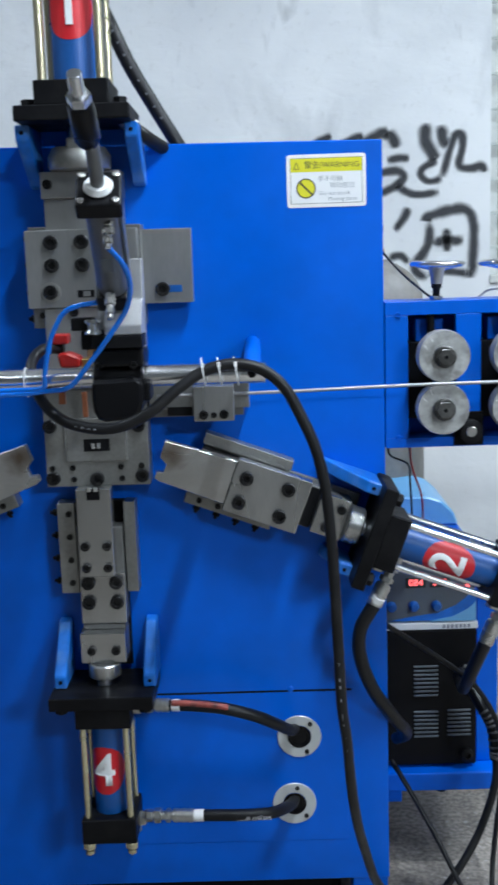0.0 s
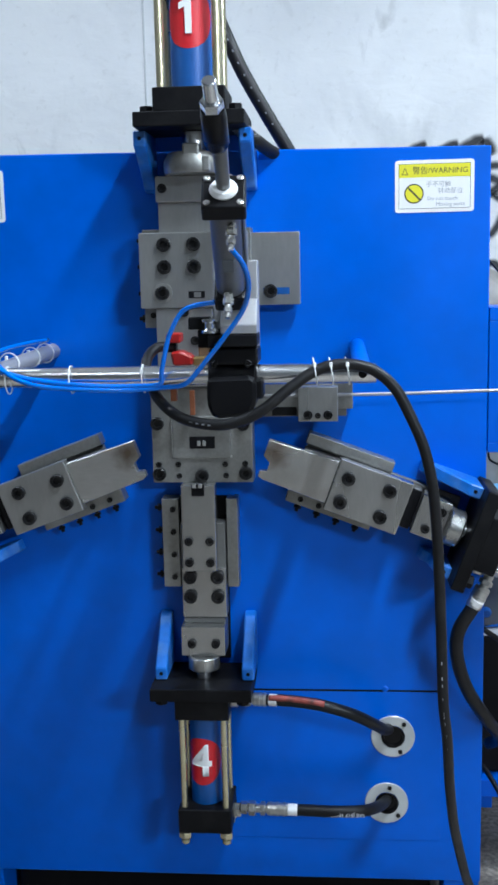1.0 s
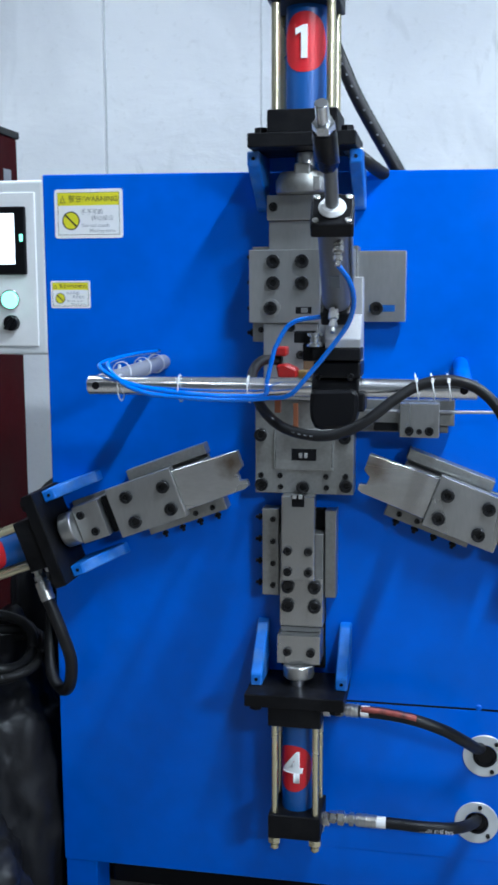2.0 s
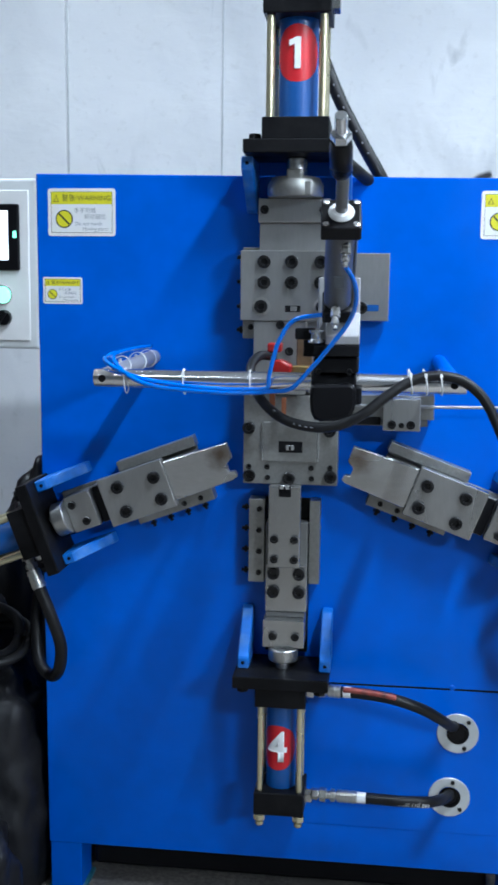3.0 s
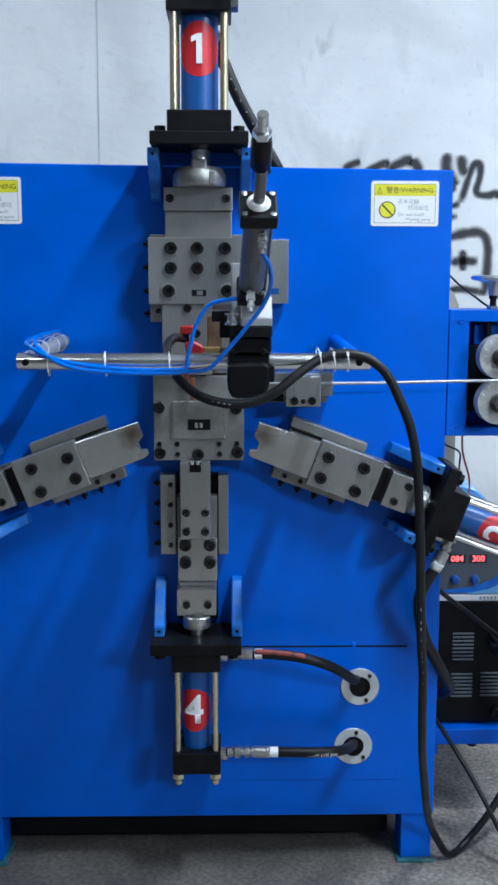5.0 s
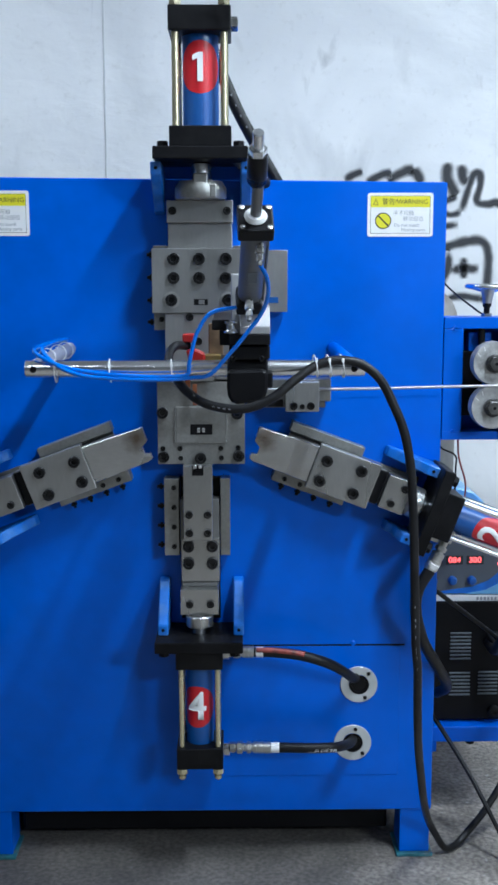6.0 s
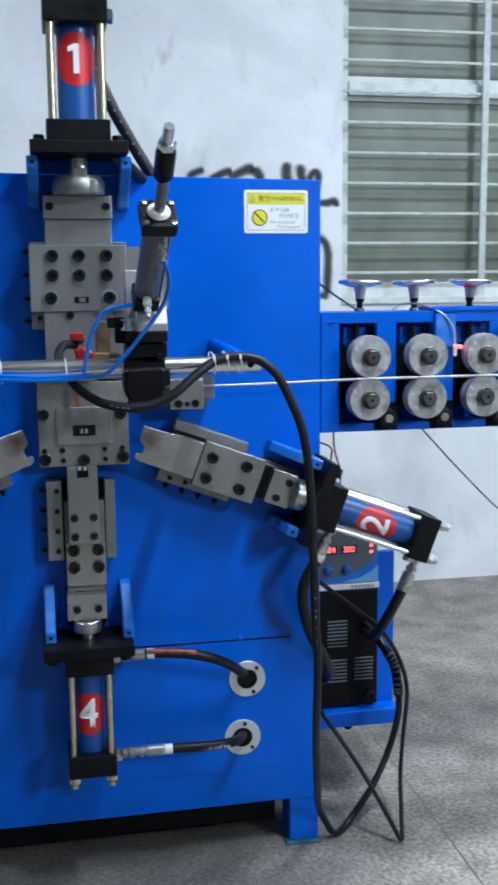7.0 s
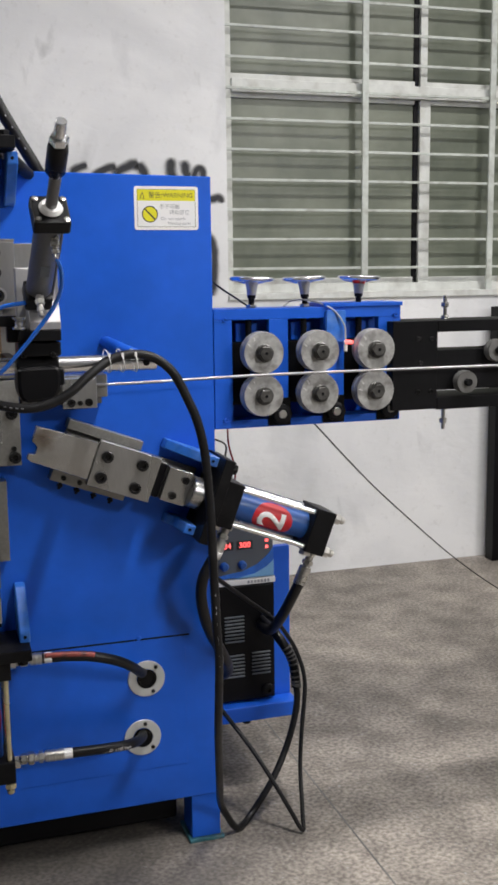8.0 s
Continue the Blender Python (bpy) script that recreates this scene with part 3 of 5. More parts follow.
# black box added to stand in for the frame's shadow underneath
part("underframe_shade", box(-0.392, 0.385, 0.06, 0.42, 0.030, LOW - 0.0005, 0.006), BLACK_PAINT, machine, "black box added for the shade under the frame")
for wx in (0.30,):
    part("weld_spot", lathe([(0, 0), (0.006, 0), (0.004, 0.0015), (0, 0.002)], pose(wx, 0.0, SEAM + 0.002, 90), 10), BLUE, machine)

# ---- straightener arm with its pockets ----
arm = thing("straightener_arm", "blue steel arm with pockets for the straightening rolls", "machine arm")
AX0, AX1, AZ0, AZ1 = HALF + 0.0015, 0.873, 0.880, 1.119
ROLLS_X = (0.556, 0.674, 0.796)
cuts = [(x - 0.05, x + 0.027) for x in ROLLS_X]
part("top_rail", box(AX0, AX1, 0, 0.02, 1.097, AZ1, 0.001), BLUE, arm)
part("bottom_rail", box(AX0, AX1, 0, 0.02, AZ0, 0.896, 0.001), BLUE, arm)
edges = [AX0] + [e for c in cuts for e in c] + [AX1]
for a, b in zip(edges[0::2], edges[1::2]):
    part("web", box(a, b, 0, 0.02, 0.896, 1.097, 0.001), BLUE, arm)
part("back_plate", box(AX0, AX1, 0.08, 0.1, AZ0, AZ1, 0.001), BLUE, arm)
part("top_cover", box(AX0, AX1, 0.02, 0.08, AZ1 - 0.012, AZ1, 0.001), BLUE, arm)
part("bottom_cover", box(AX0, AX1, 0.02, 0.08, AZ0, AZ0 + 0.012, 0.001), BLUE, arm)
part("cap_strip", box(0.70, 0.876, -0.004, 0.09, AZ1, AZ1 + 0.008, 0.001), BLUE, arm)
part("gauge_bracket", box(0.703, 0.745, -0.012, -0.001, 1.048, 1.112, 0.001), BLUE_LIGHT, arm, "lighter blue bracket plate")
for x in ROLLS_X:
    part("slide_block", box(x - 0.034, x + 0.012, 0.028, 0.06, 1.052, 1.09, 0.002), BLUE, arm)
    part("pressure_screw", rod((x - 0.011, 0.016, 1.05), (x - 0.011, 0.016, 1.1), 0.0065), BLACK, arm)
    # black block put in for the shade of the recess beside the roll
    part("pocket_shade", box(x - 0.049, x - 0.006, 0.022, 0.078, 0.925, 1.051, 0.001), BLACK_PAINT, arm)
    part("bearing_seat", box(x + 0.024, x + 0.072, -0.003, -0.0005, 0.882, 0.938, 0.001), BLACK_PAINT, arm)
    part("bearing", lathe([(0, 0), (0.02, 0), (0.02, 0.012), (0.017, 0.014), (0.009, 0.014), (0.008, 0.008), (0, 0.008)], pose(x + 0.050, -0.003, 0.906, 90), 20), BLACK, arm, "black round bearing cap")
    part("bearing_pin", rod((x + 0.050, -0.008, 0.906), (x + 0.050, -0.0185, 0.906), 0.0085, 16), ZINC, arm)
for bx, bz in ((0.49, 1.098), (0.49, 0.897), (0.725, 1.105), (0.86, 1.1), (0.86, 0.89)):
    piece("socket_bolt", BOLT_BLUE, pose(bx, 0.0, bz), arm)


def straightening_roll(x, z, worn):
    y = -0.05
    t = thing("straightening_roll", "bright worn steel straightening roll on a short shaft", "roll", pose(x, y, z), "straightening rolls")
    part("disc", lathe([(0, 0.03), (0.03, 0.03), (0.041, 0.03), (0.0415, 0.026), (0.0415, 0.019), (0.039, 0.016), (0.0415, 0.013), (0.0415, 0.004), (0.0405, 0), (0.018, 0), (0.016, -0.003), (0, -0.003)], pose(0, 0, 0, -90), 40), ROLL_STEEL, t)
    # shaft drawn wide and dark, with its own shadow included
    part("shaft", join(rod((0, -0.009, 0), (0, 0.1, 0), 0.0178), hexbar((0, -0.016, 0), (0, -0.009, 0), 0.0145)), SHAFT_STEEL, t)
    part("centre_hole", lathe([(0, 0), (0.0032, 0), (0.0032, 0.0004), (0, 0.0004)], pose(0, -0.016, 0, 90), 10), BLACK_PAINT, t)
    for k in range(2):
        a = 2.2 + worn + k * 0.45
        part("score", box(-0.004, 0.004, -0.0006, 0, -0.0006, 0.0006, 0), WHITE_DECAL, t).matrix_basis = pose(0.034 * math.cos(a), -0.0001, 0.034 * math.sin(a), 0, -math.degrees(a) + 20, 0)
    return t


for i, x in enumerate(ROLLS_X):
    straightening_roll(x, 1.0335, 0.1 * i)
    straightening_roll(x - 0.001, 0.9495, 0.2 * i)


def hand_wheel(x, tilt):
    t = thing("hand_wheel", "polished chrome hand wheel on a black threaded stem", "hand wheel", pose(x, 0.03, AZ1, 0, tilt, 0), "roll adjusting wheels")
    rim = bmesh.new()
    rings = [[rim.verts.new(((0.038 + 0.0075 * math.cos(b)) * math.cos(a), (0.038 + 0.0075 * math.cos(b)) * math.sin(a), 0.058 + 0.0052 * math.sin(b))) for b in np.linspace(0, 2 * math.pi, 9)[:-1]] for a in np.linspace(0, 2 * math.pi, 37)[:-1]]
    for i in range(36):
        for k in range(8):
            rim.faces.new((rings[i][k], rings[(i + 1) % 36][k], rings[(i + 1) % 36][(k + 1) % 8], rings[i][(k + 1) % 8])).smooth = True
    part("rim", rim, CHROME, t)
    part("hub", lathe([(0, 0.026), (0.0095, 0.026), (0.010, 0.036), (0.0125, 0.048), (0.0125, 0.055), (0, 0.058)]), ALUMINIUM, t)
    if x > 0.75:
        part("paint_spot", lathe([(0.0128, 0.046), (0.0138, 0.05), (0.0128, 0.054)]), RED_PLASTIC, t, "red painted band")
    for k in range(3):
        a = 2 * math.pi * k / 3 + 0.4
        part("spoke", rod((0.012 * math.cos(a), 0.012 * math.sin(a), 0.052), (0.038 * math.cos(a), 0.038 * math.sin(a), 0.057), 0.0045, 10), CHROME, t)
    part("stem", rod((0, 0, 0), (0, 0, 0.03), 0.006), BLACK, t)
    part("lock_nut", hexbar((0, 0, 0.0), (0, 0, 0.007), 0.011), ZINC, t)
    part("collar", rod((0, 0, 0.019), (0, 0, 0.027), 0.0085), BLACK, t)


for x, tilt in ((0.556, 2), (0.672, -2), (0.790, 2)):
    hand_wheel(x, tilt)

sensor = thing("roll_sensor", "clear sensor bulb with a glowing red lamp and thin lead", "sensor")
part("bulb", rod((0.737, -0.03, 1.03), (0.737, -0.03, 1.052), 0.004, 10), WHITE_PLASTIC, sensor)
part("lamp", rod((0.735, -0.034, 1.05), (0.750, -0.034, 1.048), 0.004, 10), RED_LED, sensor, "glowing red tip")
part("lead", tube([(0.737, -0.03, 1.052), (0.737, -0.02, 1.085), (0.715, -0.01, 1.115), (0.68, 0.02, 1.132), (0.645, 0.03, 1.133), (0.625, 0.03, 1.121)], 0.0018, 8), ALUMINIUM, sensor)

# ---- black roll frame beyond the arm ----
rf = thing("second_straightener", "black painted second straightener frame with rails", "machine frame")
part("end_plate", box(0.842, 0.945, -0.03, -0.0005, 0.902, 1.087, 0.0015), BLACK_PAINT, rf)
part("end_block", box(0.8765, 0.945, 0.0, 0.09, 0.902, 1.087, 0.0015), BLACK_PAINT, rf)
part("upper_rail", box(0.9455, 1.85, -0.03, 0.09, 1.063, 1.087, 0.0015), BLACK_PAINT, rf)
part("lower_rail", box(0.9455, 1.85, -0.03, 0.09, 0.900, 0.926, 0.0015), BLACK_PAINT, rf)
part("middle_rail", box(0.9455, 1.2995, -0.026, 0.05, 0.941, 1.025, 0.0015), BLACK_PAINT, rf)
part("post", box(1.30, 1.36, -0.03, 0.09, 0.9265, 1.0625, 0.0015), BLACK_PAINT, rf)
part("post", box(1.79, 1.85, -0.03, 0.09, 0.9265, 1.0625, 0.0015), BLACK_PAINT, rf)
part("floor_leg", box(1.70, 1.76, 0.0, 0.06, 0, 0.8995, 0.002), BLACK_PAINT, rf)
part("floor_leg", box(1.30, 1.34, 0.02, 0.06, 0, 0.8995, 0.002), BLACK_PAINT, rf)
for bx, bz in ((0.9, 1.05), (0.93, 1.05), (0.9, 0.94), (0.93, 0.94), (0.905, 1.0)):
    piece("socket_bolt", BOLT_S, pose(bx, -0.03, bz), rf)
for sx, s in ((0.987, 1), (0.987, -1), (1.15, 1)):
    z0 = 1.087 if s > 0 else 0.900
    part("stud", join(rod((sx, 0.02, z0), (sx, 0.02, z0 + s * 0.05), 0.004, 10), hexbar((sx, 0.02, z0), (sx, 0.02, z0 + s * 0.008), 0.009), hexbar((sx, 0.02, z0 + s * 0.026), (sx, 0.02, z0 + s * 0.036), 0.009)), ZINC, rf)
for rx, rz in ((1.004, 0.958), (1.076, 1.022), (1.15, 0.958), (1.22, 1.022)):
    t = thing("guide_roll", "small dull steel guide roll", "roll", pose(rx, -0.052, rz), "guide rolls")
    part("disc", lathe([(0, 0.02), (0.0235, 0.02), (0.024, 0.014), (0.022, 0.01), (0.024, 0.006), (0.023, 0), (0, 0)], pose(0, 0, 0, -90), 28), STEEL_DARK, t)
    part("shaft", rod((0, -0.01, 0), (0, 0.06, 0), 0.008), BLACK, t)

wire = thing("steel_wire", "straight bright steel wire fed through the rolls", "wire")
part("strand", tube([(0.10, -0.058, 0.986), (0.30, -0.058, 0.987), (0.55, -0.058, 0.9915), (0.9, -0.058, 0.9915), (1.3, -0.058, 0.990), (2.2, -0.058, 0.985)], 0.0027, 10), ALUMINIUM, wire)


# ---- slides that press towards the middle ----
CX, CZ, TILT = -0.002, 0.922, 20.5


def gib_screws(parent, along, across, y, flip):
    for u in along:
        piece("set_screw", SIDE_SCREW, pose(u, y, across, 0 if flip > 0 else 180, 0, 0), parent)


def side_slide(angle, s, label):
    """Slide along local x, away from the middle; s: which way is up across it."""
    t = thing("forming_slide", label, "slide", pose(CX, 0, CZ, 0, angle, 0), "forming slides")

    def bx(u0, u1, y0, y1, v0, v1, b=0.0012):
        return box(u0, u1, y0, y1, min(s * v0, s * v1), max(s * v0, s * v1), b)
    part("base_rail", bx(0.166, 0.316, -0.032, -0.0005, 0.043, 0.0615), DIE_STEEL, t)
    part("lower_rail", bx(0.166, 0.314, -0.032, -0.0005, -0.060, -0.036), DIE_STEEL, t)
    part("bed", bx(0.170, 0.44, -0.012, -0.0005, -0.034, 0.041), STEEL_DARK, t)
    part("carriage", bx(0.168, 0.372, -0.042, -0.0125, -0.034, 0.036), STEEL_DARK, t)
    finger = prism([(0.108, 0.032 * s), (0.228, 0.037 * s), (0.228, -0.036 * s), (0.118, -0.034 * s), (0.110, -0.031 * s), (0.110, -0.021 * s), (0.121, -0.018 * s), (0.121, -0.004 * s), (0.108, 0.004 * s)][::s], "y", -0.060, -0.0425, 0.0008)
    part("finger", finger, stained_finger(s), t, "bright steel tool finger with a heat-browned notched tip")
    part("clamp_plate", bx(0.2285, 0.353, -0.066, -0.0425, -0.045, 0.044, 0.0015), STEEL, t)
    # black colour stands for the shade between clamp plate and tail
    part("neck", bx(0.3535, 0.3725, -0.044, -0.0125, -0.033, 0.034), BLACK, t, "neck coloured black for the shaded gap")
    part("tail_block", bx(0.373, 0.423, -0.066, -0.0505, -0.033, 0.034), STEEL, t)
    part("tail_base", bx(0.3755, 0.423, -0.0500, -0.0125, -0.033, 0.034), STEEL_DARK, t)
    part("coupler", lathe([(0, 0), (0.029, 0), (0.031, 0.002), (0.031, 0.022), (0.028, 0.025), (0, 0.025)], pose(0.4235, -0.066, 0, 0, 90, 0) @ pose(0, 0, 0), 28), STEEL, t)
    bolts(t, BOLT_L, -0.066, [(0.250, 0.017 * s), (0.250, -0.024 * s), (0.319, 0.021 * s), (0.319, -0.025 * s)])
    bolts(t, BOLT_M, -0.066, [(0.410, 0.017 * s), (0.394, -0.018 * s)])
    bolts(t, BOLT_S, -0.032, [(0.19, -0.049 * s), (0.222, -0.049 * s)])
    gib_screws(t, (0.19, 0.224, 0.258, 0.292), -0.06 * s, -0.018, -s)
    return t


side_slide(TILT, 1, "grey steel forming slide with a tilted clamp plate and black bolts")
side_slide(180 - TILT, -1, "grey steel forming slide with a tilted clamp plate, heat stained tip")

low = thing("forming_slide", "upright grey steel forming slide below the die block", "slide", pose(CX - 0.005, 0, CZ, 0, 90, 0), "forming slides")
part("base_rail", box(0.111, 0.264, -0.034, -0.0005, -0.068, -0.039), DIE_STEEL, low)
part("lower_rail", box(0.111, 0.264, -0.034, -0.0005, 0.041, 0.060), DIE_STEEL, low)
part("bed", box(0.112, 0.40, -0.01, -0.0005, -0.038, 0.040), BLACK_PAINT, low)
part("punch_bar", box(0.080, 0.226, -0.072, -0.0445, -0.029, 0.027, 0.0015), STEEL, low)
part("punch_tip", join(box(0.078, 0.088, -0.075, -0.072, -0.011, 0.010, 0.0005), box(0.088, 0.098, -0.0735, -0.072, -0.011, 0.010, 0.0005)), BLACK, low)
for dv in (-0.006, 0.004):
    part("jaw", box(0.076, 0.084, -0.078, -0.075, dv - 0.0035, dv + 0.0035, 0.001), CHROME, low)
part("carriage", box(0.150, 0.314, -0.044, -0.0105, -0.036, 0.039), STEEL_DARK, low)
part("carriage_plate", box(0.2265, 0.313, -0.048, -0.0445, -0.035, 0.039), STEEL, low)
part("neck", box(0.3145, 0.3235, -0.046, -0.0105, -0.034, 0.036), STEEL_DARK, low)
part("tail_block", box(0.324, 0.375, -0.066, -0.0105, -0.037, 0.037), STEEL, low)
part("coupler", lathe([(0, 0), (0.025, 0), (0.027, 0.002), (0.027, 0.021), (0.025, 0.023), (0, 0.023)], pose(0.3755, -0.058, 0, 0, 90, 0), 28), STEEL, low)
bolts(low, BOLT_M, -0.072, [(0.174, -0.018), (0.174, 0.017), (0.210, -0.018), (0.210, 0.017)])
bolts(low, BOLT_L, -0.048, [(0.242, -0.021), (0.242, 0.025), (0.276, -0.021), (0.276, 0.025)])
bolts(low, BOLT_M, -0.066, [(0.353, -0.019), (0.353, 0.021)])
bolts(low, BOLT_S, -0.034, [(u, -0.049) for u in (0.129, 0.168, 0.207, 0.246)])
gib_screws(low, (0.129, 0.168, 0.207, 0.246), -0.068, -0.018, -1)

up = thing("forming_slide", "upright grey steel forming slide above the die block, drawn up", "slide", group="forming slides")
LIFT = 0.089
part("base_rail", box(-0.088, -0.0605, -0.048, -0.0005, 1.098, 1.254), DIE_STEEL, up)
part("base_rail", box(0.0605, 0.086, -0.048, -0.0005, 1.098, 1.254), DIE_STEEL, up)
part("bed", box(-0.060, 0.060, -0.012, -0.0005, 1.0, 1.25), STEEL_DARK, up)
part("carriage", box(-0.0595, 0.0595, -0.054, -0.0125, 1.02 + LIFT, 1.2055 + LIFT), STEEL, up)
part("tail_block", box(-0.061, 0.061, -0.066, -0.0125, 1.206 + LIFT, 1.246 + LIFT, 0.0015), STEEL, up)
plate = prism([(-0.089, 1.159 + LIFT), (0.083, 1.159 + LIFT), (0.083, 1.041 + LIFT), (-0.089, 1.041 + LIFT)], "y", -0.076, -0.0545, 0.0014)
part("clamp_plate", plate, STEEL, up)
part("side_plate", box(0.084, 0.163, -0.034, -0.012, 1.042 + LIFT, 1.157 + LIFT, 0.001), STEEL, up, "plain grey side plate with a slot")
part("slot", box(0.104, 0.146, -0.0346, -0.033, 1.0585 + LIFT, 1.0695 + LIFT, 0.0002), BLUE_DEEP, up)
part("punch", box(-0.066, 0.024, -0.070, -0.0545, 1.004, 1.0395 + LIFT, 0.001), STEEL, up)
part("punch_guide", box(0.028, 0.084, -0.046, -0.0125, 1.004, 1.0395 + LIFT, 0.001), STEEL_DARK, up, "dull steel guide beside the punch")
part("slot_hole", box(-0.012, 0.014, -0.0766, -0.075, 1.056 + LIFT, 1.067 + LIFT, 0.0002), BLACK_PAINT, up)
part("slot_key", box(-0.003, 0.008, -0.0775, -0.0766, 1.0575 + LIFT, 1.0655 + LIFT, 0.0003), STEEL, up)
part("coupler", lathe([(0, 0), (0.045, 0), (0.047, 0.003), (0.047, 0.020), (0.040, 0.032), (0.018, 0.034), (0, 0.034)], pose(0.002, -0.070, 1.2465 + LIFT), 32), DIE_STEEL, up, "stepped steel rod coupler")
part("coupler_flat", join(box(-0.010, 0.016, -0.112, -0.070, 1.2475 + LIFT, 1.290 + LIFT, 0.003), box(0.020, 0.032, -0.114, -0.070, 1.2475 + LIFT, 1.270 + LIFT, 0.002)), DIE_STEEL, up, "milled flats on the coupler")
bolts(up, BOLT_L, -0.076, [(x, z + LIFT) for z in (1.140, 1.1055) for x in (-0.0485, -0.0015, 0.0475)])
bolts(up, BOLT_L, -0.076, [(-0.053, 1.065 + LIFT), (0.0515, 1.065 + LIFT)])
part("washer", lathe([(0.0112, 0), (0.0155, 0), (0.0155, 0.002), (0.0112, 0.002)], pose(-0.053, -0.076, 1.065 + LIFT, 90), 24), ZINC, up)
part("washer", lathe([(0.0112, 0), (0.0155, 0), (0.0155, 0.002), (0.0112, 0.002)], pose(0.0515, -0.076, 1.065 + LIFT, 90), 24), ZINC, up)
bolts(up, BOLT_M, -0.066, [(-0.050, 1.227 + LIFT), (0.050, 1.227 + LIFT)])
bolts(up, BOLT_M, -0.070, [(-0.020, 1.123), (-0.004, 1.078)])
bolts(up, BOLT_S, -0.048, [(-0.0735, 1.118)])
bolts(up, BOLT_L, -0.0346, [(0.116, 1.064 + LIFT)])
for z in (1.238, 1.196, 1.153, 1.112):
    piece("set_screw", SIDE_SCREW, pose(-0.088, -0.02, z, 0, -90, 0), up)

# ---- die block in the middle ----
die = thing("die_block", "square grey steel die block with an insert and bolt holes", "die block")
part("body", box(-0.085, 0.082, -0.044, -0.0005, 0.841, 1.000, 0.0015), DIE_STEEL, die)
part("insert_plate", box(-0.050, 0.046, -0.049, -0.0445, 0.882, 0.953, 0.002), DIE_STEEL, die)
part("edge_strip", box(-0.0515, -0.050, -0.050, -0.0445, 0.884, 0.950, 0.0002), CHROME, die)
part("edge_strip", box(0.046, 0.0475, -0.050, -0.0445, 0.884, 0.950, 0.0002), CHROME, die)
part("pocket", box(-0.022, 0.020, -0.0496, -0.0485, 0.899, 0.919, 0.0002), BLACK_PAINT, die)
for jx in (-0.006, 0.003):
    part("jaw", box(jx - 0.003, jx + 0.003, -0.056, -0.0497, 0.904, 0.913, 0.0008), CHROME, die)
part("electrode", box(-0.016, -0.008, -0.074, -0.0665, 0.958, 0.998, 0.001), COPPER, die, "copper electrode bar")
bolts(die, BOLT_L, -0.044, [(-0.074, 0.856), (0.070, 0.857), (-0.075, 0.941), (0.067, 0.939), (-0.003, 0.853)])
bolts(die, BOLT_S, -0.044, [(-0.075, 0.872), (-0.042, 0.872), (-0.041, 0.853), (0.036, 0.872), (0.037, 0.853), (0.069, 0.873)])

feed = thing("wire_guide", "grey steel wire guide block with bolts", "guide block")
part("bar", box(0.087, 0.246, -0.046, -0.0005, 0.962, 1.004), DIE_STEEL, feed)
part("lower_bar", box(0.087, 0.236, -0.036, -0.0005, 0.949, 0.9615), STEEL_DARK, feed)
part("block", box(0.158, 0.222, -0.070, -0.0465, 0.945, 1.001, 0.0015), STEEL, feed)
part("recess", box(0.115, 0.155, -0.0465, -0.0455, 0.952, 0.966, 0.0002), BLACK_PAINT, feed)
bolts(feed, BOLT_M, -0.070, [(0.174, 0.956), (0.206, 0.956)])
bolts(feed, BOLT_S, -0.070, [(0.190, 0.955)])


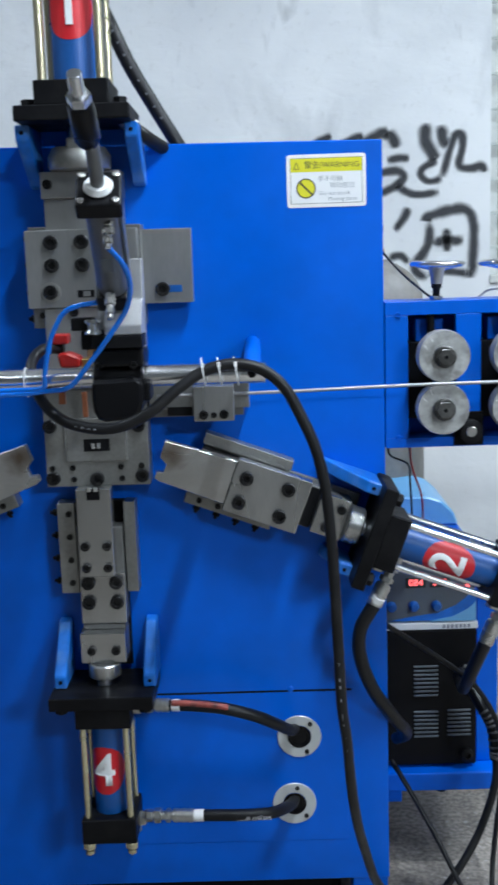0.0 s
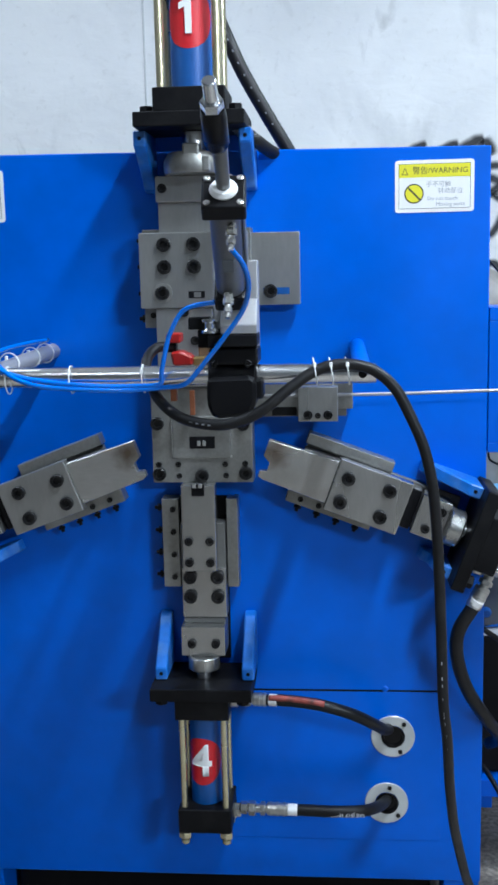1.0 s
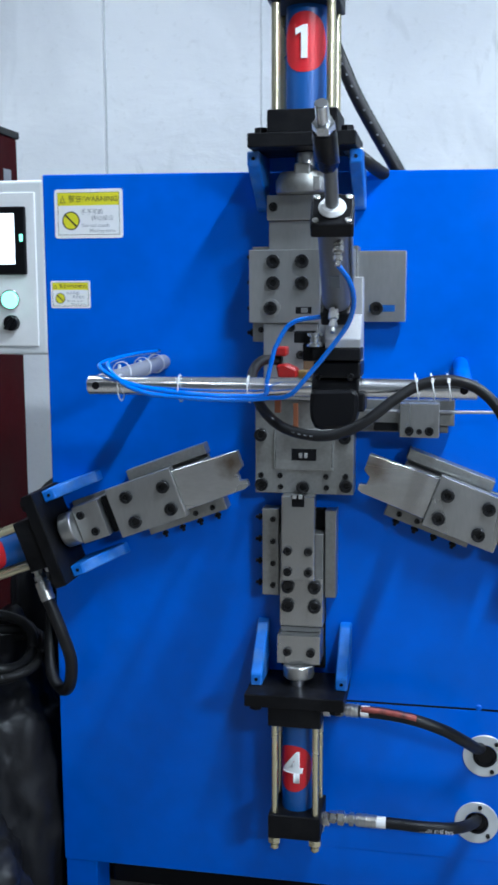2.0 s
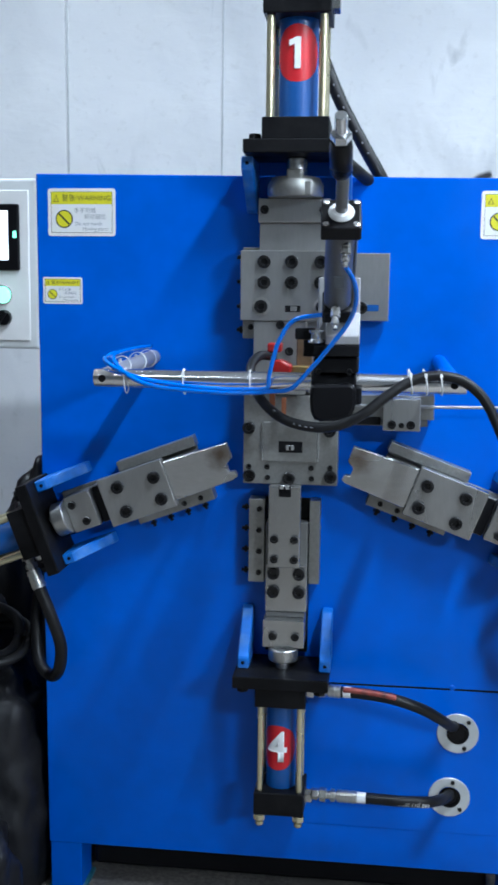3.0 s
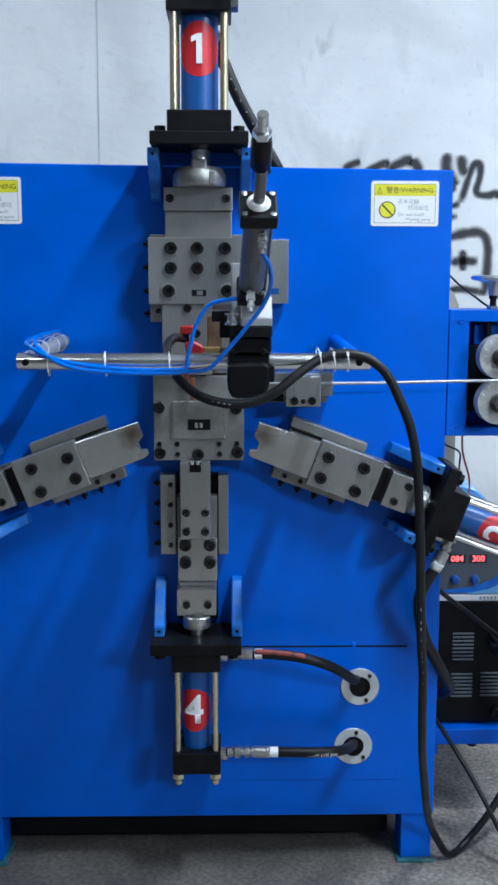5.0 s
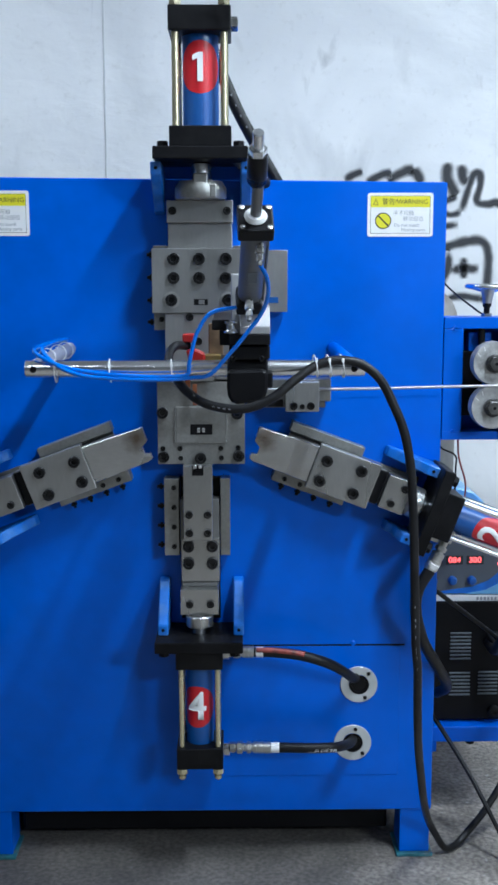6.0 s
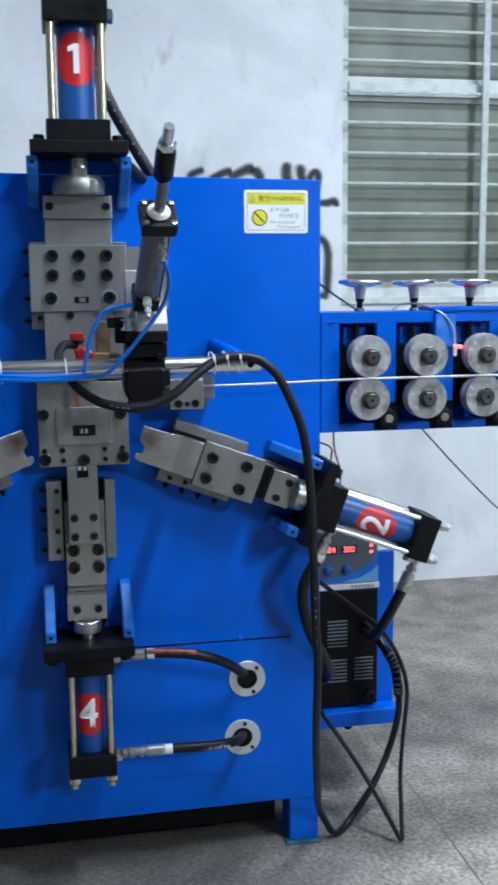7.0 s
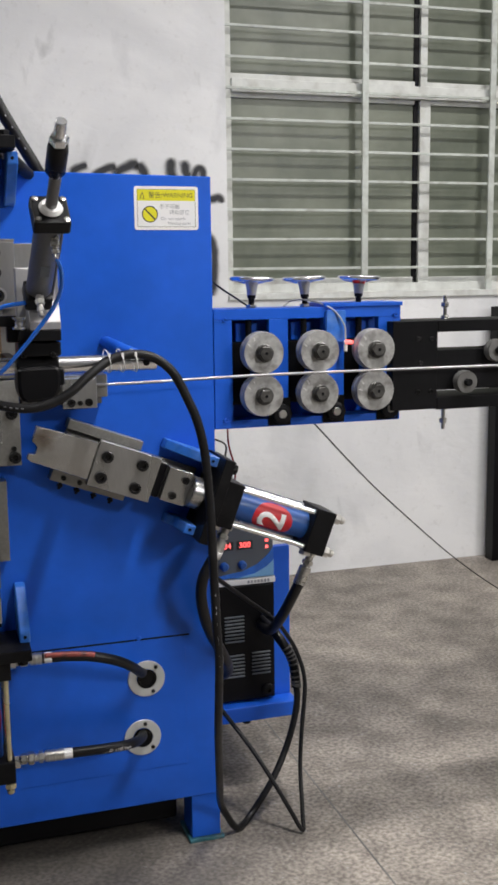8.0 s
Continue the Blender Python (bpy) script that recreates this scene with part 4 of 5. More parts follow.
# ---- hydraulic cylinders ----
def cylinder(label, m, k, digit, up_is_out, rod_from, rods, ports):
    """Local x points away from the slide; the barrel's axis lies 70 mm in front of the frame."""
    A = -0.070
    t = thing("hydraulic_cylinder", label, "hydraulic cylinder", m, "hydraulic cylinders")
    h = 0.045 * k
    part("flange", box(0, 0.022, A - 0.055 * k, -0.001, -0.084, 0.084, 0.002), BLACK, t, "black mounting flange")
    for v in (-0.068, 0.068):
        part("flange_nut", hexbar((0.022, A - 0.03, v), (0.034, A - 0.03, v), 0.011), BLACK, t)
    part("head", box(0.0225, 0.058, A - h, A + h, -h, h, 0.002), BLACK, t, "black square head")
    part("barrel", lathe([(0.0265 * k, 0.0585), (0.0265 * k, 0.2175)], pose(0, A, 0, 0, 90, 0), 40), BLUE_DEEP, t, "blue painted barrel")
    part("end_cap", box(0.218, 0.260, A - h, A + h, -h, h, 0.002), BLACK, t, "black square end cap")
    for dy in (-0.034, 0.034):
        for dv in (-0.035, 0.035):
            part("tie_rod", rod((0.0585, A + dy * k, dv * k), (0.2175, A + dy * k, dv * k), 0.0056 * k, 14), rods, t)
            part("nut", join(hexbar((0.2605, A + dy * k, dv * k), (0.272, A + dy * k, dv * k), 0.0115), rod((0.272, A + dy * k, dv * k), (0.284, A + dy * k, dv * k), 0.0078, 12, 0.003)), ZINC if rods is CHROME else GOLD_ZINC, t)
    part("piston_rod", rod((rod_from, A, 0), (-0.0005, A, 0), 0.0155 * k if k > 1 else 0.0125, 24), CHROME, t, "bright chromed piston rod")
    R = 0.0265 * k + 0.0006
    bm = bmesh.new()
    rows = []
    mid_u = 0.161 if k > 1 else 0.140
    roll_ = Matrix.Translation((0, A, 0)) @ Matrix.Rotation(0.0 if k > 1 else 0.2, 4, "X") @ Matrix.Translation((0, -A, 0))
    rr = 0.037 * k if k > 1 else 0.042
    wide = 0.9 if k > 1 else 0.92
    for ring in range(1, 9):
        rho = rr * ring / 8
        rows.append([bm.verts.new((mid_u + rho * math.sin(a), A - R * math.cos(wide * rho * math.cos(a) / R), R * math.sin(wide * rho * math.cos(a) / R))) for a in np.linspace(0, 2 * math.pi, 41)[:-1]])
    mid = bm.verts.new((mid_u, A - R, 0))
    for i in range(40):
        bm.faces.new((mid, rows[0][i], rows[0][(i + 1) % 40])).smooth = True
        for a, b in zip(rows, rows[1:]):
            bm.faces.new((a[i], b[i], b[(i + 1) % 40], a[(i + 1) % 40])).smooth = True
    bmesh.ops.recalc_face_normals(bm, faces=bm.faces[:])
    part("round_decal", moved(bm, roll_), RED_DECAL, t, "round red decal")
    turn = roll_ @ pose(mid_u, A - R - 0.0016, 0) @ (pose(0, 0, 0, 0, 90, 0) if up_is_out else pose(0, 0, 0, 0, -90, 0))
    if digit == "1":
        glyph = prism([(-0.004, -0.021), (0.0045, -0.021), (0.0045, 0.021), (-0.002, 0.021), (-0.0115, 0.0165), (-0.0115, 0.009), (-0.004, 0.012)], "y", -0.0006, 0.003, 0)
        glyph.transform(Matrix.Scale(0.96 * k, 4))
    else:
        glyph = words(digit, 0.055 * k, R, 0.0004, 0.0014 * k)
    part("digit", moved(glyph, turn), WHITE_DECAL, t, "white digit")
    for pu, pv in ports:
        s = 1 if pv > 0 else -1
        part("port", hexbar((pu, A, s * (h - 0.002)), (pu, A, s * (h + 0.012)), 0.013), ZINC, t)
    return t


def gusset(m, s, length, spread, depth, label):
    """A blue bracket plate welded on edge to the frame, deep at the flange and tapering away from it."""
    t = thing("bracket_plate", label, "bracket", m, "cylinder brackets")
    v0, v1 = (spread, spread + 0.020) if s > 0 else (-spread - 0.020, -spread)
    # paler blue puts the light on the plate's edges into its colour
    part("plate", prism([(-0.0005, -0.001), (-0.0005, -depth), (-0.022, -depth), (-length + 0.012, -0.030), (-length, -0.020), (-length - 0.004, -0.001)], "z", v0, v1, 0.0022), BLUE_LIGHT, t)
    for u, y in ((-0.012, -depth),):
        part("screw_hole", lathe([(0, 0), (0.0032, 0), (0.0032, 0.0008), (0, 0.0008)], pose(u, y, (v0 + v1) / 2, 90), 10), BLACK_PAINT, t)


def posed(x, z, angle):
    return pose(x, 0, z, 0, angle, 0)


ca, sa = math.cos(radians(TILT)), math.sin(radians(TILT))
SPOTS = [
    ("blue barrelled hydraulic cylinder with white digit four, standing below its slide", posed(-0.007, 0.511, 90), 1.0, "4", False, -0.02, GOLD_ZINC, [(0.04, 1), (0.24, 1)]),
    ("tilted blue barrelled hydraulic cylinder with white digit two beside the frame", posed(CX + 0.456 * ca, CZ - 0.456 * sa, TILT), 1.0, "2", False, -0.02, CHROME, [(0.04, -1), (0.24, -1)]),
    ("tilted blue hydraulic cylinder with white digit three beside the control box", posed(CX - 0.456 * ca, CZ - 0.456 * sa, 180 - TILT), 1.0, "3", False, -0.02, GOLD_ZINC, [(0.04, 1), (0.24, 1)]),
    ("large blue barrelled hydraulic cylinder with white digit one above the frame", posed(0.004, 1.401, -90), 1.22, "1", True, -0.032, GOLD_ZINC, [(0.24, -1)])]
for spec in SPOTS:
    cylinder(*spec)
    for s in (-1, 1):
        gusset(spec[1], s, {"2": 0.045 if s < 0 else 0.095, "3": 0.082, "4": 0.092, "1": 0.084}[spec[3]], 0.071 if spec[3] == "1" else 0.066 if spec[3] == "4" and s > 0 else 0.060, 0.100 if spec[3] == "1" else 0.086, "blue bracket plate with its lit edges painted paler, holding a cylinder flange")


back = tagged(part("bracket_web", box(-0.078, 0.086, 0.001, 0.019, TOP + 0.0005, 1.4225, 0.001), BLUE), "blue steel web joining the upper brackets behind the rod", "bracket")

# ---- hoses ----
def hose(label, pts, r, fit_len=0.055, stripe=False, bands=(), far_end=True):
    """A rubber hydraulic hose with a crimped fitting at its first point."""
    t = thing("hydraulic_hose", label, "hose", group="hydraulic hoses")
    p, q = Vector(pts[0]), Vector(pts[1])
    d = (q - p).normalized()
    part("fitting", join(hexbar(p, p + d * 0.012, 0.0105), hexbar(p + d * 0.014, p + d * 0.026, 0.0125), rod(p + d * 0.012, p + d * fit_len * 0.6, 0.0078), hexbar(p + d * fit_len * 0.42, p + d * fit_len * 0.52, 0.0115), rod(p + d * fit_len * 0.56, p + d * fit_len, r * 1.12), *[rod(p + d * fit_len * u, p + d * (fit_len * u + 0.003), r * 1.2) for u in (0.62, 0.76, 0.90)]), ZINC, t, "crimped zinc plated fitting")
    line = [p + d * (fit_len - 0.004)] + [Vector(x) for x in pts[1:]]
    part("rubber", tube(line, r, 16), RUBBER, t)
    path = glide(line, 10)
    if stripe:
        part("stripe", tube([v + Vector((0, -r * 0.55, r * 0.55)) for v in path[2:22]], r * 0.55, 10, 1, False), RED_STRIPE, t, "worn red printed stripe")
    for i, n in bands:
        e = path[i]
        f = (path[i + 1] - path[i]).normalized()
        part("band" if n > 0.012 else "print_mark", rod(e, e + f * n, r * 1.03, 16, 0.0001) if n > 0.012 else moved(box(-n / 2, n / 2, -0.0004, 0, -0.0012, 0.0012, 0), Matrix.Translation(e + Vector((0, -r, 0))) @ f.to_track_quat("X", "Z").to_matrix().to_4x4()), WHITE_DECAL if n > 0.012 else GREY_INK, t)
    return t


hose("black rubber hose with red stripe from the lower cylinder's head", [(0.045, -0.07, 0.474), (0.137, -0.085, 0.477), (0.19, -0.09, 0.472), (0.24, -0.082, 0.454), (0.275, -0.06, 0.428), (0.300, -0.02, 0.398), (0.309, 0.02, 0.388)], 0.0098, 0.055, True, [(2, 0.014)])
hose("black rubber hose with white print from the lower cylinder's end cap", [(0.050, -0.078, 0.280), (0.17, -0.085, 0.281), (0.22, -0.085, 0.280), (0.265, -0.07, 0.275), (0.297, -0.02, 0.262), (0.303, 0.02, 0.258)], 0.0098, 0.082, False, [(1, 0.016)])
hose("black rubber hose curving down from the tilted cylinder's head", [(0.477, -0.07, 0.716), (0.436, -0.085, 0.640), (0.414, -0.085, 0.600), (0.414, -0.07, 0.550), (0.436, -0.04, 0.48), (0.475, 0.0, 0.41), (0.51, 0.08, 0.34), (0.50, 0.14, 0.30)], 0.0112, 0.088, False, [(2, 0.014)])
hose("black rubber hose bending back from the tilted cylinder's end cap", [(0.655, -0.07, 0.648), (0.620, -0.068, 0.566), (0.608, -0.02, 0.497), (0.610, 0.05, 0.440), (0.622, 0.13, 0.400), (0.63, 0.19, 0.385), (0.632, 0.2225, 0.384)], 0.0112, 0.092)
hose("black rubber hose hanging from the tilted cylinder beside the control box", [(-0.482, -0.07, 0.716), (-0.447, -0.085, 0.638), (-0.425, -0.085, 0.582), (-0.414, -0.075, 0.53), (-0.424, -0.06, 0.480), (-0.450, -0.03, 0.458), (-0.482, 0.0, 0.480), (-0.50, 0.05, 0.56), (-0.51, 0.14, 0.66)], 0.0112, 0.082, False, [(2, 0.012)])
hose("thick black hose slanting down behind the frame's top", [(0.020, 0.0, 1.625), (0.046, 0.03, 1.563), (0.073, 0.03, 1.503), (0.110, 0.032, 1.437), (0.145, 0.035, 1.378), (0.19, 0.06, 1.30)], 0.0115, 0.03, False, [(6 + 3 * k, 0.0036) for k in range(10)])
hose("short black hose dipping behind the frame beside the upper bracket", [(0.066, -0.06, 1.41), (0.10, -0.04, 1.385), (0.12, 0.0, 1.373), (0.15, 0.05, 1.36)], 0.0105, 0.02)

hose_words = part("printed_words", moved(words("SAE J517 100R2", 0.0062, 0, 0.0003), pose(0.232, -0.0945, 0.2790, 0, 180, 0)), WHITE_DECAL, bpy.data.objects["hydraulic_hose.001"], "white printed words")

for hx, hz in ((0.313, 0.378), (0.302, 0.253)):
    g = thing("hose_flange", "round pale grey plate with a black rubber hole", "flange", pose(hx, -0.0005, hz), "hose flanges")
    part("ring", lathe([(0.020, 0), (0.038, 0), (0.038, 0.003), (0.037, 0.004), (0.021, 0.004), (0.020, 0)], pose(0, 0, 0, 90), 40), GALVANISED, g)
    part("grommet", lathe([(0.0201, 0.0045), (0.0195, 0.0052), (0.016, 0.005), (0.015, 0.001), (0, 0.0008)], pose(0, 0, 0, 90), 30), BLACK_PLASTIC, g)
    for a in ((80, -48) if hz < 0.3 else (51, -65)):
        piece("socket_bolt", BOLT_S, pose(0.030 * math.cos(radians(a)), -0.004, 0.030 * math.sin(radians(a))) @ Matrix.Scale(0.8, 4), g)

# ---- cross bar with its posts ----
BAR_Y, BAR_Z = -0.350, 1.050
crossbar = thing("cross_bar", "polished chrome round bar on two posts", "bar")
part("bar", rod((-0.270, BAR_Y, BAR_Z), (0.272, BAR_Y, BAR_Z), 0.0135, 32, 0.001), CHROME, crossbar)
for px in (-0.256, 0.254):
    # right post coloured blue to put in the frame's reflection
    part("post", rod((px, 0, 1.060), (px, BAR_Y + 0.012, BAR_Z + 0.002), 0.0125, 28), ALUMINIUM if px < 0 else BLUE, crossbar)
    part("grub_screw", lathe([(0, 0), (0.0055, 0), (0.0055, 0.001), (0, 0.001)], pose(px, BAR_Y - 0.0132, BAR_Z, 90), 14), BLACK, crossbar)


def ring_tie(label, c, axis, r, flat=1.0):
    t = thing("cable_tie", label, "cable tie", group="cable ties")
    side = Vector(axis).orthogonal().normalized()
    up_ = Vector(axis).normalized().cross(side)
    squash = Matrix.Diagonal((1, 1, flat))
    pts = [Vector(c) + squash @ (r * (math.cos(a) * side + math.sin(a) * up_)) for a in np.linspace(0, 2 * math.pi, 17)]
    part("strap", tube(pts, 0.0009, 6, 2), WHITE_PLASTIC, t)
    part("lock", box(-0.002, 0.002, -0.002, 0.002, -0.003, 0.003, 0.0004), WHITE_PLASTIC, t).matrix_basis = Matrix.Translation(Vector(c) + Vector((0, -r * 0.8, r * 0.6 * flat)))


for tx in (0.192, 0.213, 0.234):
    ring_tie("white nylon tie round bar and cable", (tx, BAR_Y - 0.011, BAR_Z + 0.004), (1, 0.05, 0.1), 0.0257, 0.7)
for tx in (-0.037, -0.135, -0.222):
    ring_tie("white nylon tie round bar and air hoses", (tx, BAR_Y - 0.003, BAR_Z - 0.003), (1, 0.04, 0.05), 0.0185)
for ty in (-0.05, -0.13, -0.24):
    ring_tie("white nylon tie round the bar's post", (-0.256, ty, 1.060), (0.15, 1, 0), 0.0155)

# ---- pneumatic torch lift on the bar ----
lift = thing("pneumatic_lift", "black air cylinder leaning forward on a clamp with chrome nut", "air cylinder")
part("clamp", join(prism([(0.052, 1.050), (0.110, 1.052), (0.116, 1.046), (0.116, 1.018), (0.108, 1.000), (0.062, 0.996), (0.054, 1.004), (0.051, 1.020)], "y", -0.388, -0.325, 0.005), box(0.109, 0.124, -0.372, -0.33, 1.02, 1.046, 0.003)), BLACK_PLASTIC, lift)
part("clamp_top", box(0.055, 0.119, -0.383, -0.325, 1.066, 1.088, 0.003), BLACK_PLASTIC, lift)
part("clamp_cap", rod((0.052, -0.352, 1.049), (0.116, -0.352, 1.049), 0.0235, 24), BLACK_PLASTIC, lift)
part("mount_plate", box(0.058, 0.118, -0.345, -0.325, 1.086, 1.200, 0.002), ALUMINIUM, lift)
part("step_block", box(0.055, 0.119, -0.392, -0.3455, 1.090, 1.106, 0.0015), BLACK, lift)
part("shoe", prism([(-0.392, 1.1065), (-0.392, 1.118), (-0.372, 1.150), (-0.3455, 1.150), (-0.3455, 1.1065)], "x", 0.072, 0.119, 0.0012), ALUMINIUM, lift)
part("hook", join(box(0.028, 0.056, -0.375, -0.350, 1.112, 1.128, 0.002), box(0.040, 0.070, -0.375, -0.350, 1.088, 1.112, 0.002)), BLACK, lift)
part("saddle", lathe([(0, 0), (0.011, 0), (0.011, 0.003), (0.0075, 0.006), (0.0075, 0.012), (0.011, 0.015), (0.011, 0.018), (0, 0.018)], pose(0.058, -0.384, 1.108), 18), CHROME, lift)
a0, a1 = Vector((0.087, -0.388, 1.160)), Vector((0.094, -0.517, 1.272))
ax = (a1 - a0).normalized()
frame_m = Matrix.Translation(a0) @ ax.to_track_quat("Z", "Y").to_matrix().to_4x4()
n = (a1 - a0).length
part("body", moved(lathe([(0, 0.012), (0.0185, 0.012), (0.019, 0.014), (0.019, n - 0.017), (0, n - 0.016)], None, 32), frame_m), TUBE_GREY, lift, "grey anodised air cylinder tube")
part("lower_cap", moved(box(-0.021, 0.019, -0.021, 0.019, -0.014, 0.0115, 0.004, 3), frame_m), BLACK_PLASTIC, lift, "black lower end cap")
part("body_plate", moved(box(-0.007, 0.007, -0.0198, -0.0185, 0.060, 0.082, 0.0005), frame_m), PANEL_GREY, lift)
part("rail", moved(box(0.0192, 0.0225, -0.004, 0.018, 0.0, n - 0.02, 0.001), frame_m), TUBE_GREY, lift)
part("end_block", moved(box(-0.0255, 0.0255, -0.026, 0.026, n - 0.0155, n + 0.006, 0.003, 3), frame_m), BLACK_PLASTIC, lift, "square black end block")
for dx in (-0.019, 0.019):
    for dy in (-0.019, 0.019):
        part("screw", moved(lathe([(0, 0), (0.0042, 0), (0.0042, 0.002), (0.002, 0.0026), (0, 0.0014)], pose(dx, dy, n + 0.006), 12), frame_m), ZINC, lift)
part("washer", moved(lathe([(0, 0.0065), (0.0155, 0.0065), (0.0165, 0.009), (0.013, 0.014), (0, 0.014)], pose(0, 0, n), 28), frame_m), WHITE_PLASTIC, lift, "white nylon washer")
part("piston_rod", moved(rod((0, 0, n + 0.012), (0, 0, n + 0.105), 0.008), frame_m), TUBE_GREY, lift)
tip = Vector((0.0955, -0.640, 1.367))
top_m = Matrix.Translation(a1) @ (tip - a1).to_track_quat("Z", "Y").to_matrix().to_4x4()
n2 = (tip - a1).length
part("sleeve", moved(lathe([(0, n2 - 0.082), (0.0095, n2 - 0.082), (0.0138, n2 - 0.074), (0.0138, n2 - 0.035), (0.0125, n2 - 0.026), (0, n2 - 0.026)], None, 24), top_m), BLACK_PLASTIC, lift, "black knurled sleeve")
part("lock_nut", moved(hexbar((0, 0, n2 - 0.0255), (0, 0, n2 - 0.014), 0.0125), top_m), CHROME, lift)
part("threaded_end", moved(rod((0, 0, n2 - 0.014), (0, 0, n2 + 0.012), 0.0075), top_m), CHROME, lift)
for base, way in (((0.100, -0.505, 1.235), (0.0, -0.35, -1)), ((0.086, -0.418, 1.153), (0, -0.45, -1))):
    b, w = Vector(base), Vector(way).normalized()
    part("air_fitting", join(rod(b - w * 0.006, b, 0.006, 12), hexbar(b, b + w * 0.009, 0.0068), rod(b + w * 0.009, b + w * 0.013, 0.0045, 12), hexbar(b + w * 0.013, b + w * 0.020, 0.0055), rod(b + w * 0.020, b + w * 0.027, 0.0038, 12)), ZINC, lift)
for sx in (0.062, 0.106):
    piece("socket_bolt", BOLT_S, pose(sx, -0.386, 1.068), lift)

air = thing("air_hose", "glossy blue plastic air hose tied along the bar", "air hose", group="air hoses")
part("line", tube([(-0.256, -0.05, 1.08), (-0.262, -0.20, 1.082), (-0.259, -0.335, 1.078), (-0.227, -0.368, 1.062), (-0.187, -0.371, 1.050), (-0.14, -0.370, 1.043), (-0.085, -0.369, 1.039), (-0.043, -0.370, 1.039), (-0.012, -0.374, 1.042), (-0.008, -0.378, 1.06), (0.001, -0.38, 1.097), (0.006, -0.382, 1.110), (0.020, -0.386, 1.133), (0.037, -0.392, 1.143), (0.068, -0.40, 1.148)], 0.0033, 12), AIR_BLUE, air)
air2 = thing("air_hose", "glossy blue plastic air hose looping up to the lift", "air hose", group="air hoses")
part("line", tube([(-0.250, -0.05, 1.082), (-0.250, -0.20, 1.085), (-0.246, -0.335, 1.080), (-0.215, -0.372, 1.056), (-0.18, -0.374, 1.042), (-0.14, -0.371, 1.037), (-0.085, -0.370, 1.034), (-0.043, -0.371, 1.034), (-0.007, -0.374, 1.037), (0.024, -0.386, 1.043), (0.053, -0.400, 1.073), (0.082, -0.408, 1.108), (0.105, -0.420, 1.14), (0.114, -0.445, 1.168), (0.111, -0.478, 1.193), (0.1, -0.512, 1.212)], 0.0033, 12), AIR_BLUE, air2)

torch = thing("electrode_clamp", "red plastic clamp gripping a copper electrode", "electrode clamp")
part("handle", box(-0.026, -0.004, -0.232, -0.200, 1.085, 1.099, 0.003, 3), RED_PLASTIC, torch)
part("handle", prism([(-0.020, 1.072), (-0.006, 1.074), (0.012, 1.066), (0.012, 1.052), (-0.016, 1.052)], "y", -0.232, -0.200, 0.003), RED_PLASTIC, torch)
part("spine", box(-0.024, -0.012, -0.224, -0.206, 1.0725, 1.0845, 0.001), BLACK_PLASTIC, torch)
part("jaw", box(0.0125, 0.040, -0.225, -0.205, 1.048, 1.064, 0.002), BRASS, torch)
part("holder", box(0.018, 0.044, -0.2045, -0.180, 1.050, 1.116, 0.002), BURNT, torch, "heat-browned holder bar")
part("bracket", box(0.0405, 0.056, -0.33, -0.205, 1.038, 1.062, 0.002), BLACK, torch)
part("electrode_bar", box(-0.022, -0.013, -0.228, -0.217, 1.0, 1.045, 0.001), COPPER, torch)

cable = thing("welding_cable", "thick black rubber welding cable looping from clamp to floor", "cable")
line = [(-0.018, -0.215, 1.078), (-0.036, -0.245, 1.080), (-0.046, -0.275, 1.066), (-0.040, -0.305, 1.045), (-0.019, -0.345, 1.018), (0.014, -0.378, 0.998), (0.055, -0.394, 0.990), (0.09, -0.398, 0.993), (0.125, -0.398, 1.009), (0.160, -0.388, 1.036), (0.192, -0.378, 1.056), (0.224, -0.375, 1.064), (0.255, -0.375, 1.061), (0.278, -0.375, 1.049), (0.298, -0.375, 1.028), (0.317, -0.375, 0.991), (0.333, -0.375, 0.952), (0.344, -0.374, 0.903), (0.350, -0.371, 0.845), (0.354, -0.371, 0.775), (0.357, -0.370, 0.70), (0.361, -0.369, 0.60), (0.368, -0.355, 0.543), (0.376, -0.32, 0.455), (0.388, -0.27, 0.368), (0.405, -0.21, 0.285), (0.428, -0.13, 0.185), (0.455, -0.04, 0.100), (0.478, -0.01, 0.05), (0.498, 0.005, 0.016), (0.520, 0.02, 0.009), (0.548, 0.04, 0.022), (0.598, 0.06, 0.073), (0.647, 0.09, 0.139), (0.678, 0.11, 0.218), (0.681, 0.12, 0.274), (0.676, 0.13, 0.325), (0.658, 0.135, 0.36), (0.640, 0.17, 0.392), (0.632, 0.215, 0.40)]
part("rubber", tube(line, 0.0074, 16), RUBBER, cable)
path = glide(line, 10)
for i in list(range(46, 62, 2)):
    f = (path[i + 1] - path[i]).normalized()
    part("print_mark", moved(box(-0.002, 0.002, -0.0003, 0, -0.0008, 0.0008, 0), Matrix.Translation(path[i] + Vector((0, -0.0075, 0))) @ f.to_track_quat("X", "Z").to_matrix().to_4x4()), GREY_INK, cable)
for i in (204, 206, 207, 209, 212, 213, 215, 219, 222):
    f = (path[i + 1] - path[i]).normalized()
    part("print_mark", moved(box(-0.0022, 0.0022, -0.0003, 0, -0.0007, 0.0007, 0), Matrix.Translation(path[i] + Vector((-0.001, -0.0073, 0))) @ f.to_track_quat("X", "Z").to_matrix().to_4x4()), GREY_INK, cable)
sleeve_line = [(0.680, 0.118, 0.262), (0.681, 0.12, 0.274), (0.676, 0.13, 0.325), (0.658, 0.135, 0.36), (0.640, 0.17, 0.392)]
